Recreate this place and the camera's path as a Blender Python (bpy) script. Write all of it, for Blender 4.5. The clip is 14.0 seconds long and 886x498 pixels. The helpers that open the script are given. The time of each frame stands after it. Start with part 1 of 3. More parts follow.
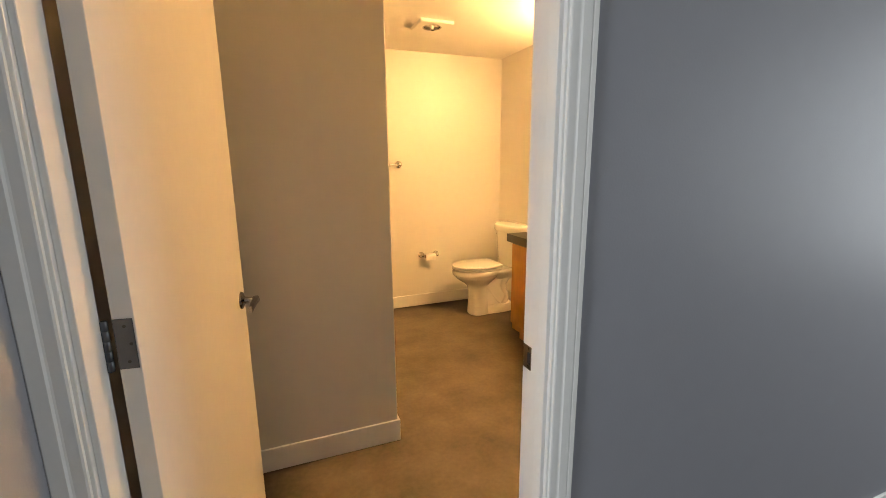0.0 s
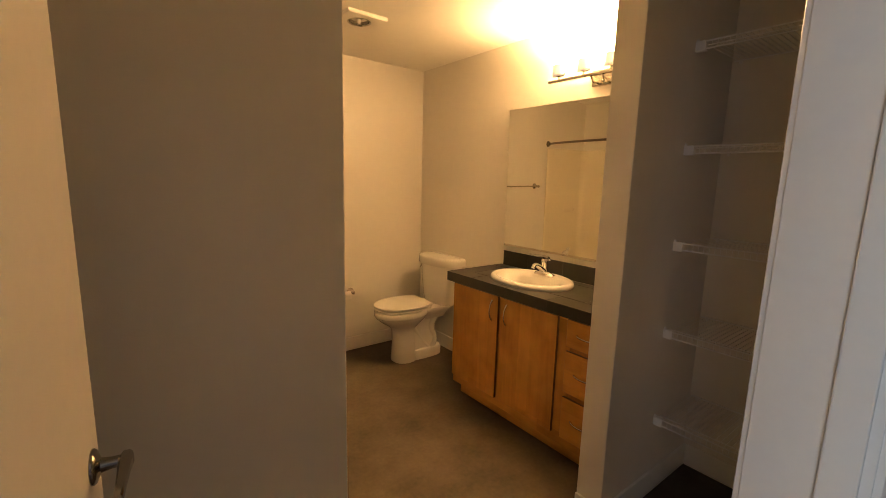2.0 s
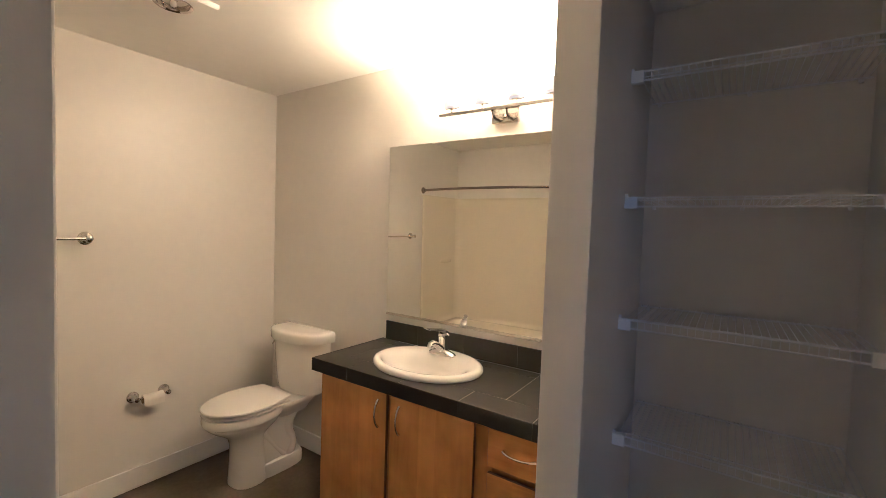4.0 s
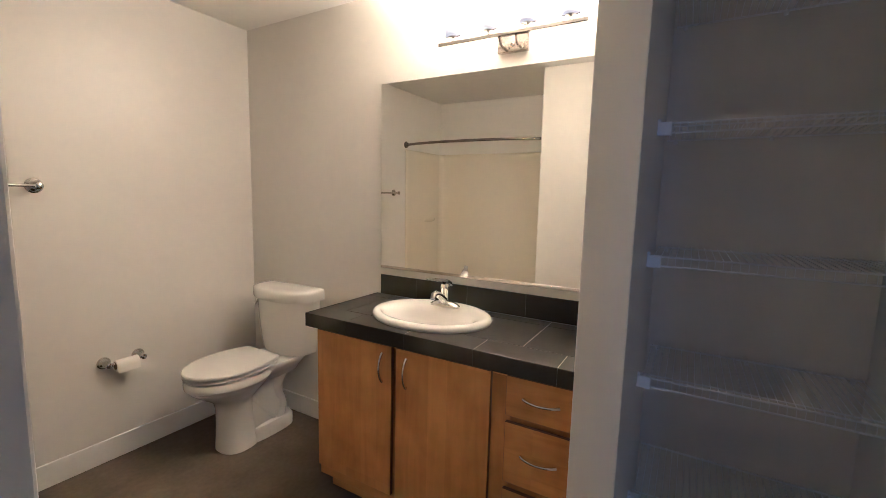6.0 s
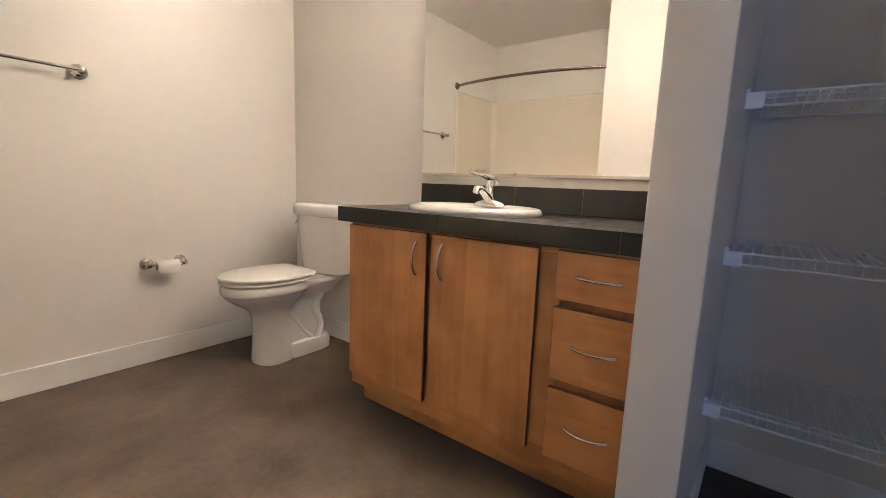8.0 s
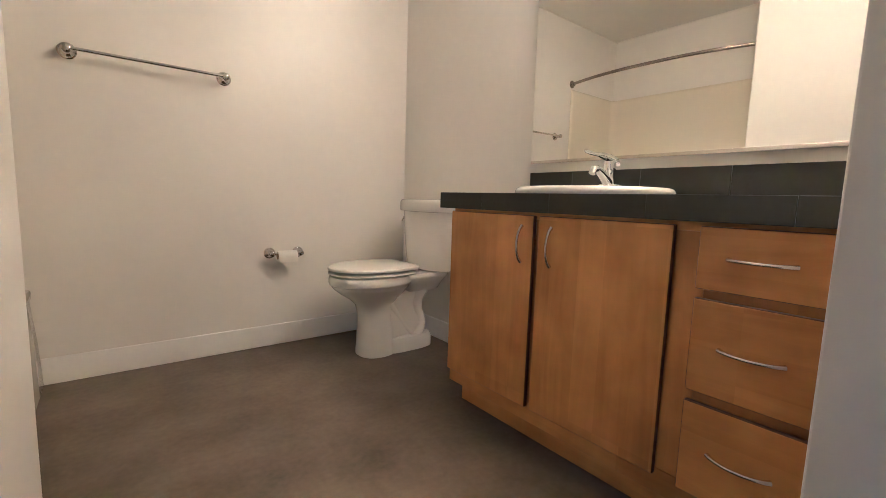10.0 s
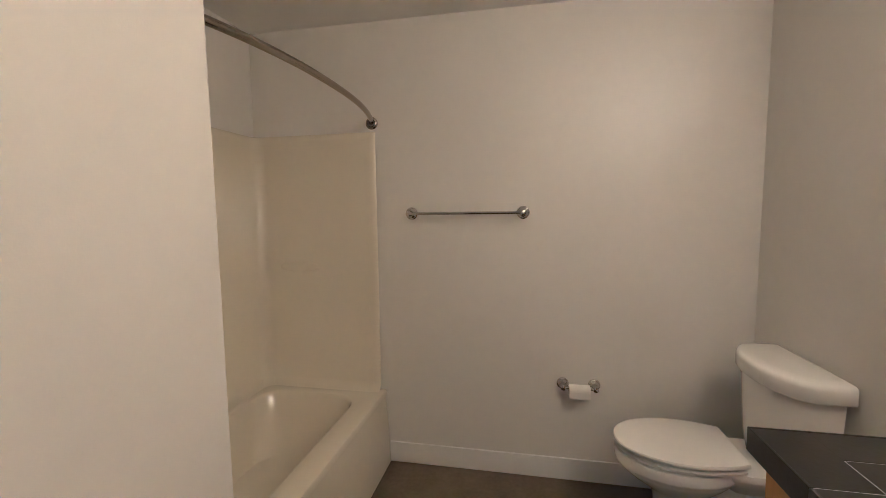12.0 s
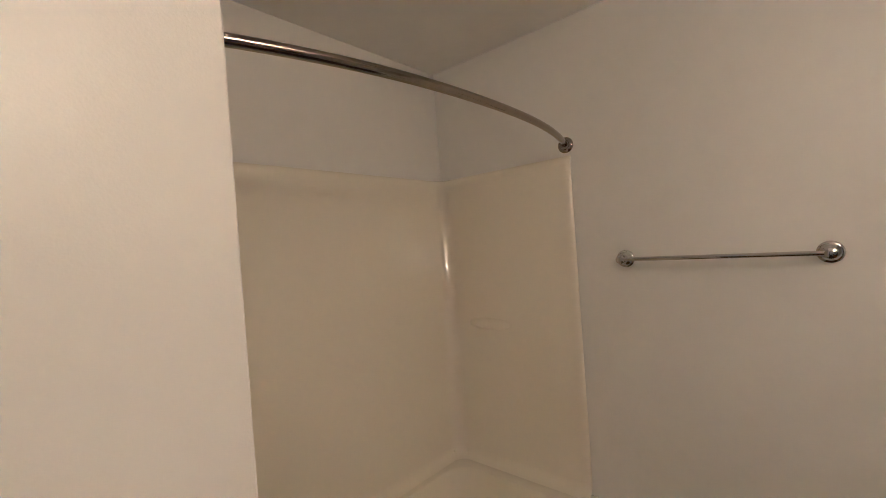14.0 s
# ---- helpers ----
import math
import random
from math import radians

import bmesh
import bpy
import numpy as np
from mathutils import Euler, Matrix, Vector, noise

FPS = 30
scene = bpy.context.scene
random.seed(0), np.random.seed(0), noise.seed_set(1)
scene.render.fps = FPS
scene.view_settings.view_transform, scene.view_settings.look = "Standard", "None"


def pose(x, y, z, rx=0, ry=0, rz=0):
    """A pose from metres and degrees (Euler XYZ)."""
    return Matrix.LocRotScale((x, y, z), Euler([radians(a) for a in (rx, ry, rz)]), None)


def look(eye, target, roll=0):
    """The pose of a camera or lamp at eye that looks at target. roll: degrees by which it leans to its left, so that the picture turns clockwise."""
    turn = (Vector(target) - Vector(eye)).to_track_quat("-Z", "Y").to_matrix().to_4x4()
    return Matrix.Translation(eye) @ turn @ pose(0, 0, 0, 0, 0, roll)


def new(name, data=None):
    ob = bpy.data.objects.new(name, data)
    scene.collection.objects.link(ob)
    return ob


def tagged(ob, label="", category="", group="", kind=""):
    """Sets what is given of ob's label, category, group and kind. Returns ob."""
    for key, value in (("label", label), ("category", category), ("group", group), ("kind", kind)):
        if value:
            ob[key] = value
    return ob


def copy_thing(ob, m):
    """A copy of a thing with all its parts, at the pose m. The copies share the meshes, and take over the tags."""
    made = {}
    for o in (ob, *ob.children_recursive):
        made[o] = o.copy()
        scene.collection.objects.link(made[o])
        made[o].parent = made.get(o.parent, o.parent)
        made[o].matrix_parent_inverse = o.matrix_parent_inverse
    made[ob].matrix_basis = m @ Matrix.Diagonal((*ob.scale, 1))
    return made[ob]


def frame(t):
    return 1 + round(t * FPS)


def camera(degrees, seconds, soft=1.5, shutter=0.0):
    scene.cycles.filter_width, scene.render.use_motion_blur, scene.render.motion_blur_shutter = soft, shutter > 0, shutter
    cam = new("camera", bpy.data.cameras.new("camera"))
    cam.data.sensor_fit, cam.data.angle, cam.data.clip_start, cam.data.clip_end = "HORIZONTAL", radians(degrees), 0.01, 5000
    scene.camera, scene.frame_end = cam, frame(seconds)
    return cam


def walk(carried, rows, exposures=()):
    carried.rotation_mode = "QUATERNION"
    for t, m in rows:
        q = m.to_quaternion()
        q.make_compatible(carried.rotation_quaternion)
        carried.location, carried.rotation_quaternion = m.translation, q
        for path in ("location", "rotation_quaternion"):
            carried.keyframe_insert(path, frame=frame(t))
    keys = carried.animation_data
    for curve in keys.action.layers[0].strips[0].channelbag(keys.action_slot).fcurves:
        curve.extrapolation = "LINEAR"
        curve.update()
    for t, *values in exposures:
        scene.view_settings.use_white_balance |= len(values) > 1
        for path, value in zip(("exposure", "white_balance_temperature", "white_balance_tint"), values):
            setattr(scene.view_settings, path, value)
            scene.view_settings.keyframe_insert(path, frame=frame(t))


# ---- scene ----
cam = camera(92.4, 14.0, soft=0.8)
PATH = [
    (0, (0.096, 0.043, 1.465), (0.803, 1.87, 1.065), -0.5),
    (0.5, (0.032, 0.125, 1.446), (0.72, 1.955, 1.021), -0.2),
    (1, (0.005, 0.337, 1.437), (0.781, 2.131, 1.014), 0.5),
    (1.5, (-0.002, 0.544, 1.467), (0.967, 2.247, 1.066), 1.5),
    (2, (0.012, 0.758, 1.516), (1.22, 2.32, 1.196), 1.5),
    (2.5, (0.103, 0.935, 1.533), (1.469, 2.374, 1.281), 2.6),
    (3, (0.253, 1.083, 1.561), (1.766, 2.382, 1.418), 2.9),
    (5.5, (0.471, 1.499, 1.505), (2.197, 2.495, 1.343), 1.3),
    (6, (0.464, 1.515, 1.438), (2.182, 2.509, 1.198), 1.4),
    (6.5, (0.461, 1.521, 1.379), (2.165, 2.522, 1.066), 1.5),
    (7, (0.498, 1.519, 1.303), (2.167, 2.565, 0.957), 1.7),
    (7.5, (0.573, 1.532, 1.134), (2.191, 2.659, 0.8), 2.0),
    (10, (0.72, 1.612, 0.868), (1.948, 3.174, 0.638), 1.8),
    (10.5, (0.799, 1.653, 1.096), (1.752, 3.39, 0.824), 1.1),
    (11, (0.876, 1.717, 1.234), (1.467, 3.609, 0.963), -0.2),
    (11.5, (1.038, 1.786, 1.343), (1.121, 3.771, 1.111), -1.1),
    (12, (1.238, 1.824, 1.466), (0.845, 3.777, 1.282), -0.7),
    (12.5, (1.32, 1.813, 1.541), (0.764, 3.728, 1.378), -1.7),
    (13, (1.32, 1.861, 1.574), (0.575, 3.712, 1.44), -2.7),
    (13.5, (1.235, 2.069, 1.571), (0.236, 3.8, 1.477), -3.5),
    (14, (1.192, 2.354, 1.548), (-0.138, 3.847, 1.535), -4.1),
]
EXPOSURES = [(0, 1.34, 7550, 11), (0.5, 1.31, 7450, 11), (1, 1.12, 7350, 11.5), (1.5, 0.68, 7450, 13), (2, 0.28, 7200, 13.5), (2.5, 0.55, 6100, 12), (3, 0.66, 5200, 11), (5.5, 0.27, 4130, 10.5), (6, 0.55, 4050, 10.5), (6.5, 0.83, 4020, 10.5), (7, 0.87, 3990, 10.5), (7.5, 1.0, 3990, 10.5), (10, 0.83, 4000, 10), (10.5, 0.54, 3950, 10), (11, 0.36, 3940, 10.5), (12, 0.04, 4010, 10.5), (13, -0.04, 4040, 11), (13.5, 0.0, 4060, 11), (14, -0.03, 4070, 11)]
walk(cam, [(t, look(eye, target, roll)) for t, eye, target, roll in PATH], EXPOSURES)

# ---- light ----
world = bpy.data.worlds.new("world")
scene.world = world
world.use_nodes = True
_sky = world.node_tree.nodes.new("ShaderNodeTexSky")
_sky.sky_type, _sky.sun_disc = "NISHITA", False
_sky.sun_elevation, _sky.sun_rotation = radians(43), radians(18)
world.node_tree.links.new(_sky.outputs[0], world.node_tree.nodes["Background"].inputs[0])
world.node_tree.nodes["Background"].inputs[1].default_value = 0.08
_sun = new("sun", bpy.data.lights.new("sun", "SUN"))
_sun.data.energy, _sun.data.angle, _sun.data.color = 2.5, radians(0.5), (1, 0.95, 0.88)
_sun.matrix_world = look((2, 6.2, 6.1), (0, 0, 0))

HALL_W, HALL_E, HALL_S = -3.2, 4.0, -2.6
WIN = (-0.75, 0.55, 0.75, 2.25)   # hall window in the east wall: y0, y1, z0, z1


def area(name, m, w, h, power, colour):
    lamp = bpy.data.lights.new(name, "AREA")
    lamp.shape, lamp.size, lamp.size_y, lamp.energy, lamp.color = "RECTANGLE", w, h, power, colour
    ob = new(name, lamp)
    ob.matrix_world = m
    return ob


area("window_skylight", look((HALL_E - 0.02, (WIN[0] + WIN[1]) / 2, 1.5), (0, (WIN[0] + WIN[1]) / 2, 1.5)), 1.25, 1.45, 15.0, (0.72, 0.85, 1.0))
WIN_W = (-1.2, 0.0, 0.7, 2.3)   # hall window in the west wall
area("window_skylight", look((HALL_W + 0.02, -0.6, 1.5), (0, -0.6, 1.5)), 1.16, 1.55, 32, (0.72, 0.85, 1.0))
LAMP_COLOUR, LAMP_POWER = (1.0, 0.60, 0.255), 150.0


# ---- materials ----
def material(name, colour, rough=0.5, metal=0.0, vary=0.06, scale=3.0, bump=0.0, bump_scale=200.0, colour2=None, spec=0.5, coat=0.0, rough_vary=0.05, fine_share=0.4):
    """A painted or plain surface: two scales of tone, roughness wear and fine relief."""
    m = bpy.data.materials.new(name)
    m.use_nodes = True
    nt = m.node_tree
    b = nt.nodes["Principled BSDF"]
    b.inputs["Roughness"].default_value, b.inputs["Metallic"].default_value = rough, metal
    b.inputs["Specular IOR Level"].default_value = spec
    b.inputs["Coat Weight"].default_value = coat
    co = nt.nodes.new("ShaderNodeTexCoord")
    big, fine = nt.nodes.new("ShaderNodeTexNoise"), nt.nodes.new("ShaderNodeTexNoise")
    big.inputs["Scale"].default_value, big.inputs["Detail"].default_value, big.inputs["Roughness"].default_value = scale, 5, 0.55
    fine.inputs["Scale"].default_value, fine.inputs["Detail"].default_value = scale * 14, 3
    add = nt.nodes.new("ShaderNodeMath")
    add.operation = "MULTIPLY_ADD"
    add.inputs[1].default_value = fine_share
    half = nt.nodes.new("ShaderNodeMath")
    half.operation = "MULTIPLY"
    half.inputs[1].default_value = 1 - fine_share
    ramp = nt.nodes.new("ShaderNodeValToRGB")
    c2 = colour2 or tuple(c * (1 - vary) for c in colour)
    c1 = colour if colour2 else tuple(min(1, c * (1 + vary * 0.5)) for c in colour)
    ramp.color_ramp.elements[0].position, ramp.color_ramp.elements[0].color = 0.32, (*c2, 1)
    ramp.color_ramp.elements[1].position, ramp.color_ramp.elements[1].color = 0.68, (*c1, 1)
    for n in (big, fine):
        nt.links.new(co.outputs["Object"], n.inputs["Vector"])
    nt.links.new(big.outputs["Fac"], half.inputs[0])
    nt.links.new(fine.outputs["Fac"], add.inputs[0])
    nt.links.new(half.outputs[0], add.inputs[2])
    nt.links.new(add.outputs[0], ramp.inputs["Fac"])
    nt.links.new(ramp.outputs["Color"], b.inputs["Base Color"])
    rr = nt.nodes.new("ShaderNodeMapRange")
    rr.inputs["To Min"].default_value, rr.inputs["To Max"].default_value = max(0.0, rough - rough_vary), rough + rough_vary
    nt.links.new(big.outputs["Fac"], rr.inputs["Value"])
    nt.links.new(rr.outputs["Result"], b.inputs["Roughness"])
    if bump:
        tex = nt.nodes.new("ShaderNodeTexNoise")
        tex.inputs["Scale"].default_value, tex.inputs["Detail"].default_value = bump_scale, 3
        nt.links.new(co.outputs["Object"], tex.inputs["Vector"])
        bp = nt.nodes.new("ShaderNodeBump")
        bp.inputs["Strength"].default_value, bp.inputs["Distance"].default_value = bump, 0.002
        nt.links.new(tex.outputs["Fac"], bp.inputs["Height"])
        nt.links.new(bp.outputs["Normal"], b.inputs["Normal"])
    return m


def wood_material(name, light, dark, axis):
    """Stained maple: boards glued side by side, each of its own tone, with stretched grain along one axis."""
    m = bpy.data.materials.new(name)
    m.use_nodes = True
    nt = m.node_tree
    b = nt.nodes["Principled BSDF"]
    b.inputs["Roughness"].default_value, b.inputs["Coat Weight"].default_value, b.inputs["Coat Roughness"].default_value = 0.46, 0.08, 0.3
    co = nt.nodes.new("ShaderNodeTexCoord")
    mp = nt.nodes.new("ShaderNodeMapping")
    s = [9.0, 9.0, 9.0]
    s[axis] = 0.9
    mp.inputs["Scale"].default_value = s
    rnd = nt.nodes.new("ShaderNodeObjectInfo")
    vadd = nt.nodes.new("ShaderNodeVectorMath")
    vadd.operation = "ADD"
    mul = nt.nodes.new("ShaderNodeMath")
    mul.operation = "MULTIPLY"
    mul.inputs[1].default_value = 7.0
    nt.links.new(rnd.outputs["Random"], mul.inputs[0])
    nt.links.new(co.outputs["Object"], vadd.inputs[0])
    nt.links.new(mul.outputs[0], vadd.inputs[1])
    nt.links.new(vadd.outputs[0], mp.inputs["Vector"])
    grain = nt.nodes.new("ShaderNodeTexNoise")
    grain.inputs["Scale"].default_value, grain.inputs["Detail"].default_value, grain.inputs["Distortion"].default_value = 2.2, 7, 1.4
    nt.links.new(mp.outputs[0], grain.inputs["Vector"])
    blotch = nt.nodes.new("ShaderNodeTexNoise")
    blotch.inputs["Scale"].default_value, blotch.inputs["Detail"].default_value = 5.0, 3
    nt.links.new(vadd.outputs[0], blotch.inputs["Vector"])
    # boards: snapped across the grain, each with a tone
    snap = nt.nodes.new("ShaderNodeVectorMath")
    snap.operation = "SNAP"
    w = [0.085, 0.085, 0.085]
    w[axis] = 0.62
    snap.inputs[1].default_value = w
    nt.links.new(vadd.outputs[0], snap.inputs[0])
    tone = nt.nodes.new("ShaderNodeTexWhiteNoise")
    nt.links.new(snap.outputs[0], tone.inputs["Vector"])
    a1 = nt.nodes.new("ShaderNodeMath")
    a1.operation = "MULTIPLY_ADD"
    a1.inputs[1].default_value = 0.12
    a2 = nt.nodes.new("ShaderNodeMath")
    a2.operation = "MULTIPLY_ADD"
    a2.inputs[1].default_value = 0.62
    a3 = nt.nodes.new("ShaderNodeMath")
    a3.operation = "MULTIPLY"
    a3.inputs[1].default_value = 0.28
    nt.links.new(grain.outputs["Fac"], a3.inputs[0])
    nt.links.new(blotch.outputs["Fac"], a2.inputs[0])
    nt.links.new(a3.outputs[0], a2.inputs[2])
    nt.links.new(tone.outputs["Value"], a1.inputs[0])
    nt.links.new(a2.outputs[0], a1.inputs[2])
    ramp = nt.nodes.new("ShaderNodeValToRGB")
    ramp.color_ramp.elements[0].position, ramp.color_ramp.elements[0].color = 0.33, (*dark, 1)
    ramp.color_ramp.elements[1].position, ramp.color_ramp.elements[1].color = 0.67, (*light, 1)
    nt.links.new(a1.outputs[0], ramp.inputs["Fac"])
    nt.links.new(ramp.outputs["Color"], b.inputs["Base Color"])
    bp = nt.nodes.new("ShaderNodeBump")
    bp.inputs["Strength"].default_value, bp.inputs["Distance"].default_value = 0.08, 0.001
    nt.links.new(grain.outputs["Fac"], bp.inputs["Height"])
    nt.links.new(bp.outputs["Normal"], b.inputs["Normal"])
    return m


def glow_material(name, colour, strength, base=(0.9, 0.88, 0.84)):
    m = bpy.data.materials.new(name)
    m.use_nodes = True
    b = m.node_tree.nodes["Principled BSDF"]
    b.inputs["Base Color"].default_value = (*base, 1)
    b.inputs["Roughness"].default_value = 0.35
    b.inputs["Emission Color"].default_value, b.inputs["Emission Strength"].default_value = (*colour, 1), strength
    return m


PAINT = material("wall_paint", (0.78, 0.752, 0.70), 0.35, vary=0.03, scale=1.2, bump=0.14, bump_scale=260, spec=0.42)
CEIL = material("ceiling_paint", (0.89, 0.87, 0.83), 0.55, vary=0.03, scale=1.1, bump=0.2, bump_scale=180, spec=0.3)
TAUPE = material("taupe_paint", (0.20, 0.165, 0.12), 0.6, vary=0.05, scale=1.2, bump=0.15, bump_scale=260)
HALLPAINT = material("hall_paint", (0.31, 0.312, 0.343), 0.52, vary=0.03, scale=1.2, bump=0.16, bump_scale=170, spec=0.32)
TRIM = material("trim_paint", (0.90, 0.885, 0.86), 0.30, vary=0.03, scale=4, bump=0.04, bump_scale=90)
DOOR = material("door_paint", (0.83, 0.80, 0.76), 0.38, vary=0.03, scale=2, bump=0.05, bump_scale=300)
FLOOR = material("floor_vinyl", (0.134, 0.102, 0.074), 0.56, colour2=(0.046, 0.034, 0.025), scale=3.0, bump=0.05, bump_scale=40, rough_vary=0.10, fine_share=0.20, spec=0.24)
CARPET = material("hall_carpet", (0.13, 0.115, 0.095), 0.9, vary=0.15, scale=20, bump=0.5, bump_scale=500)
CREAM = material("fibreglass", (0.82, 0.755, 0.615), 0.075, vary=0.02, scale=2, bump=0.02, bump_scale=25, spec=0.6, coat=0.2, rough_vary=0.02)
CHINA = material("vitreous_china", (0.84, 0.82, 0.78), 0.08, vary=0.015, scale=3, spec=0.6, rough_vary=0.02)
SEAT = material("seat_plastic", (0.83, 0.81, 0.77), 0.22, vary=0.015, scale=5, rough_vary=0.03)
HANDLE = material("satin_handle", (0.66, 0.62, 0.57), 0.24, 1.0, vary=0.06, scale=30)
FAUCET = material("bright_chrome", (0.78, 0.77, 0.75), 0.06, 1.0, vary=0.02, scale=20, rough_vary=0.02)
CHROME = material("chrome", (0.60, 0.57, 0.53), 0.06, 1.0, vary=0.03, scale=20, rough_vary=0.03)
NICKEL = material("brushed_nickel", (0.32, 0.275, 0.225), 0.12, 1.0, vary=0.08, scale=30, rough_vary=0.05)
STEEL = material("hinge_steel", (0.12, 0.13, 0.15), 0.35, 1.0, vary=0.1, scale=30)
LEVER = material("satin_nickel", (0.40, 0.37, 0.34), 0.16, 1.0, vary=0.06, scale=30)
DARK = material("screw_dark", (0.03, 0.03, 0.03), 0.5)
SLATE = material("slate_tile", (0.0125, 0.0105, 0.0106), 0.36, spec=0.40, vary=0.35, scale=7, bump=0.15, bump_scale=60, rough_vary=0.08)
GROUT = material("grout", (0.54, 0.51, 0.48), 0.85, vary=0.2, scale=25, bump=0.2)
DGROUT = material("edge_grout", (0.20, 0.185, 0.17), 0.85, vary=0.2, scale=25, bump=0.2)
WIRE = material("white_wire", (0.84, 0.84, 0.85), 0.35, vary=0.04, scale=12)
PLASTIC = material("white_plastic", (0.82, 0.82, 0.82), 0.4, vary=0.03, scale=12)
PAPER = material("tissue_paper", (0.86, 0.82, 0.76), 0.9, vary=0.05, scale=30, bump=0.2, bump_scale=300)
CARD = material("cardboard", (0.35, 0.26, 0.18), 0.9)
WOOD_V = wood_material("maple_upright", (0.62, 0.300, 0.068), (0.33, 0.138, 0.025), 2)
WOOD_H = wood_material("maple_level", (0.60, 0.290, 0.064), (0.33, 0.138, 0.025), 1)
# same maple darkened: gap shadow painted into the frame behind the fronts
WOOD_SHADE = wood_material("maple_gap_shade", (0.36, 0.155, 0.034), (0.22, 0.088, 0.018), 2)
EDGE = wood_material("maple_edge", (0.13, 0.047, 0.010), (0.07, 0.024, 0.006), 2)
SHADE = glow_material("lit_frosted_glass", LAMP_COLOUR, LAMP_POWER)
BULB = glow_material("lit_bulb", LAMP_COLOUR, LAMP_POWER * 24)
FROST = glow_material("frosted_glass_cup", (1.0, 0.84, 0.66), 0.36, (0.34, 0.32, 0.29))
MIRROR = material("mirror_glass", (0.93, 0.935, 0.915), 0.0, 1.0, vary=0.0, rough_vary=0.0)
GLASS = material("window_glass", (0.95, 0.97, 0.97), 0.02)
GLASS.node_tree.nodes["Principled BSDF"].inputs["Transmission Weight"].default_value = 1.0


# ---- builders ----
def box(bm, x0, y0, z0, x1, y1, z1, bevel=0.0, seg=2):
    r = bmesh.ops.create_cube(bm, size=1, matrix=Matrix.Translation(((x0 + x1) / 2, (y0 + y1) / 2, (z0 + z1) / 2)) @ Matrix.Diagonal((x1 - x0, y1 - y0, z1 - z0, 1)))
    if bevel:
        edges = {e for v in r["verts"] for e in v.link_edges}
        bmesh.ops.bevel(bm, geom=list(edges), offset=bevel, segments=seg, affect="EDGES", profile=0.5)
    return bm


def B(*a, **k):
    return box(bmesh.new(), *a, **k)


def loft(bm, rings, cap=True, closed=True):
    """Skin between rings of equal length."""
    vs = [[bm.verts.new(p) for p in r] for r in rings]
    n = len(vs[0])
    for a, b in zip(vs, vs[1:]):
        for i in range(n if closed else n - 1):
            bm.faces.new((a[i], a[(i + 1) % n], b[(i + 1) % n], b[i]))
    if cap and closed:
        bm.faces.new(list(reversed(vs[0])))
        bm.faces.new(vs[-1])
    return bm


def tube(bm, pts, radius, n=10):
    """A round bar along points; radius may be a list."""
    pts = [Vector(p) for p in pts]
    rad = radius if isinstance(radius, (list, tuple)) else [radius] * len(pts)
    rings, up = [], None
    for i, p in enumerate(pts):
        d = (pts[min(i + 1, len(pts) - 1)] - pts[max(i - 1, 0)]).normalized()
        if up is None:
            up = Vector((0, 0, 1)) if abs(d.z) < 0.9 else Vector((1, 0, 0))
        s = d.cross(up).normalized()
        up = s.cross(d).normalized()
        rings.append([p + rad[i] * (math.cos(2 * math.pi * k / n) * s + math.sin(2 * math.pi * k / n) * up) for k in range(n)])
    return loft(bm, rings)


def lathe(bm, profile, m=Matrix(), n=24):
    """Profile of (radius, height) turned about z, then moved by m."""
    rings = [[m @ Vector((max(r, 1e-4) * math.cos(2 * math.pi * k / n), max(r, 1e-4) * math.sin(2 * math.pi * k / n), h)) for k in range(n)] for r, h in profile]
    return loft(bm, rings)


def oval(cx, cy, z, a, b, n=40, power=2.0, flat=None):
    """A level superellipse; flat cuts its +x side at that x."""
    out = []
    for k in range(n):
        t = 2 * math.pi * k / n
        c, s = math.cos(t), math.sin(t)
        x = cx + a * math.copysign(abs(c) ** (2 / power), c)
        y = cy + b * math.copysign(abs(s) ** (2 / power), s)
        out.append(Vector((min(x, flat) if flat is not None else x, y, z)))
    return out


def mesh_of(name, bm, mat, smooth=False):
    bmesh.ops.recalc_face_normals(bm, faces=bm.faces)
    me = bpy.data.meshes.new(name)
    bm.to_mesh(me)
    bm.free()
    me.materials.append(mat)
    if smooth:
        for p in me.polygons:
            p.use_smooth = True
        me.set_sharp_from_angle(angle=radians(38))
    return me


def part(name, bm, mat, parent=None, label="", smooth=False):
    ob = new(name, mesh_of(name, bm, mat, smooth))
    ob.parent = parent
    return tagged(ob, label)


def thing(name, x, y, z, label, category, group="", rz=0):
    ob = new(name)
    ob.empty_display_size = 0.05
    ob.matrix_world = pose(x, y, z, 0, 0, rz)
    return tagged(ob, label, category, group)


def setting(name, bm, mat, label="", category="", smooth=False):
    return tagged(part(name, bm, mat, None, label, smooth), label, category, kind="structure")


# ---- structure ----
Z = 2.482            # ceiling
NY, EX = 4.10, 2.322  # far wall and vanity wall faces
PX, PY0, PY1 = 0.601, 2.044, 2.604  # tub end wall block
TX = -0.345          # tub back wall
CX, CY0, CY1 = 1.592, 1.629, 1.752  # wall stub between closet and vanity
KX, KY = 2.408, 0.945  # closet back wall, closet side wall
DY0, DY1 = 0.800, 0.916  # door wall
JL, JR, HEAD = -0.212, 0.653, 2.045  # door opening

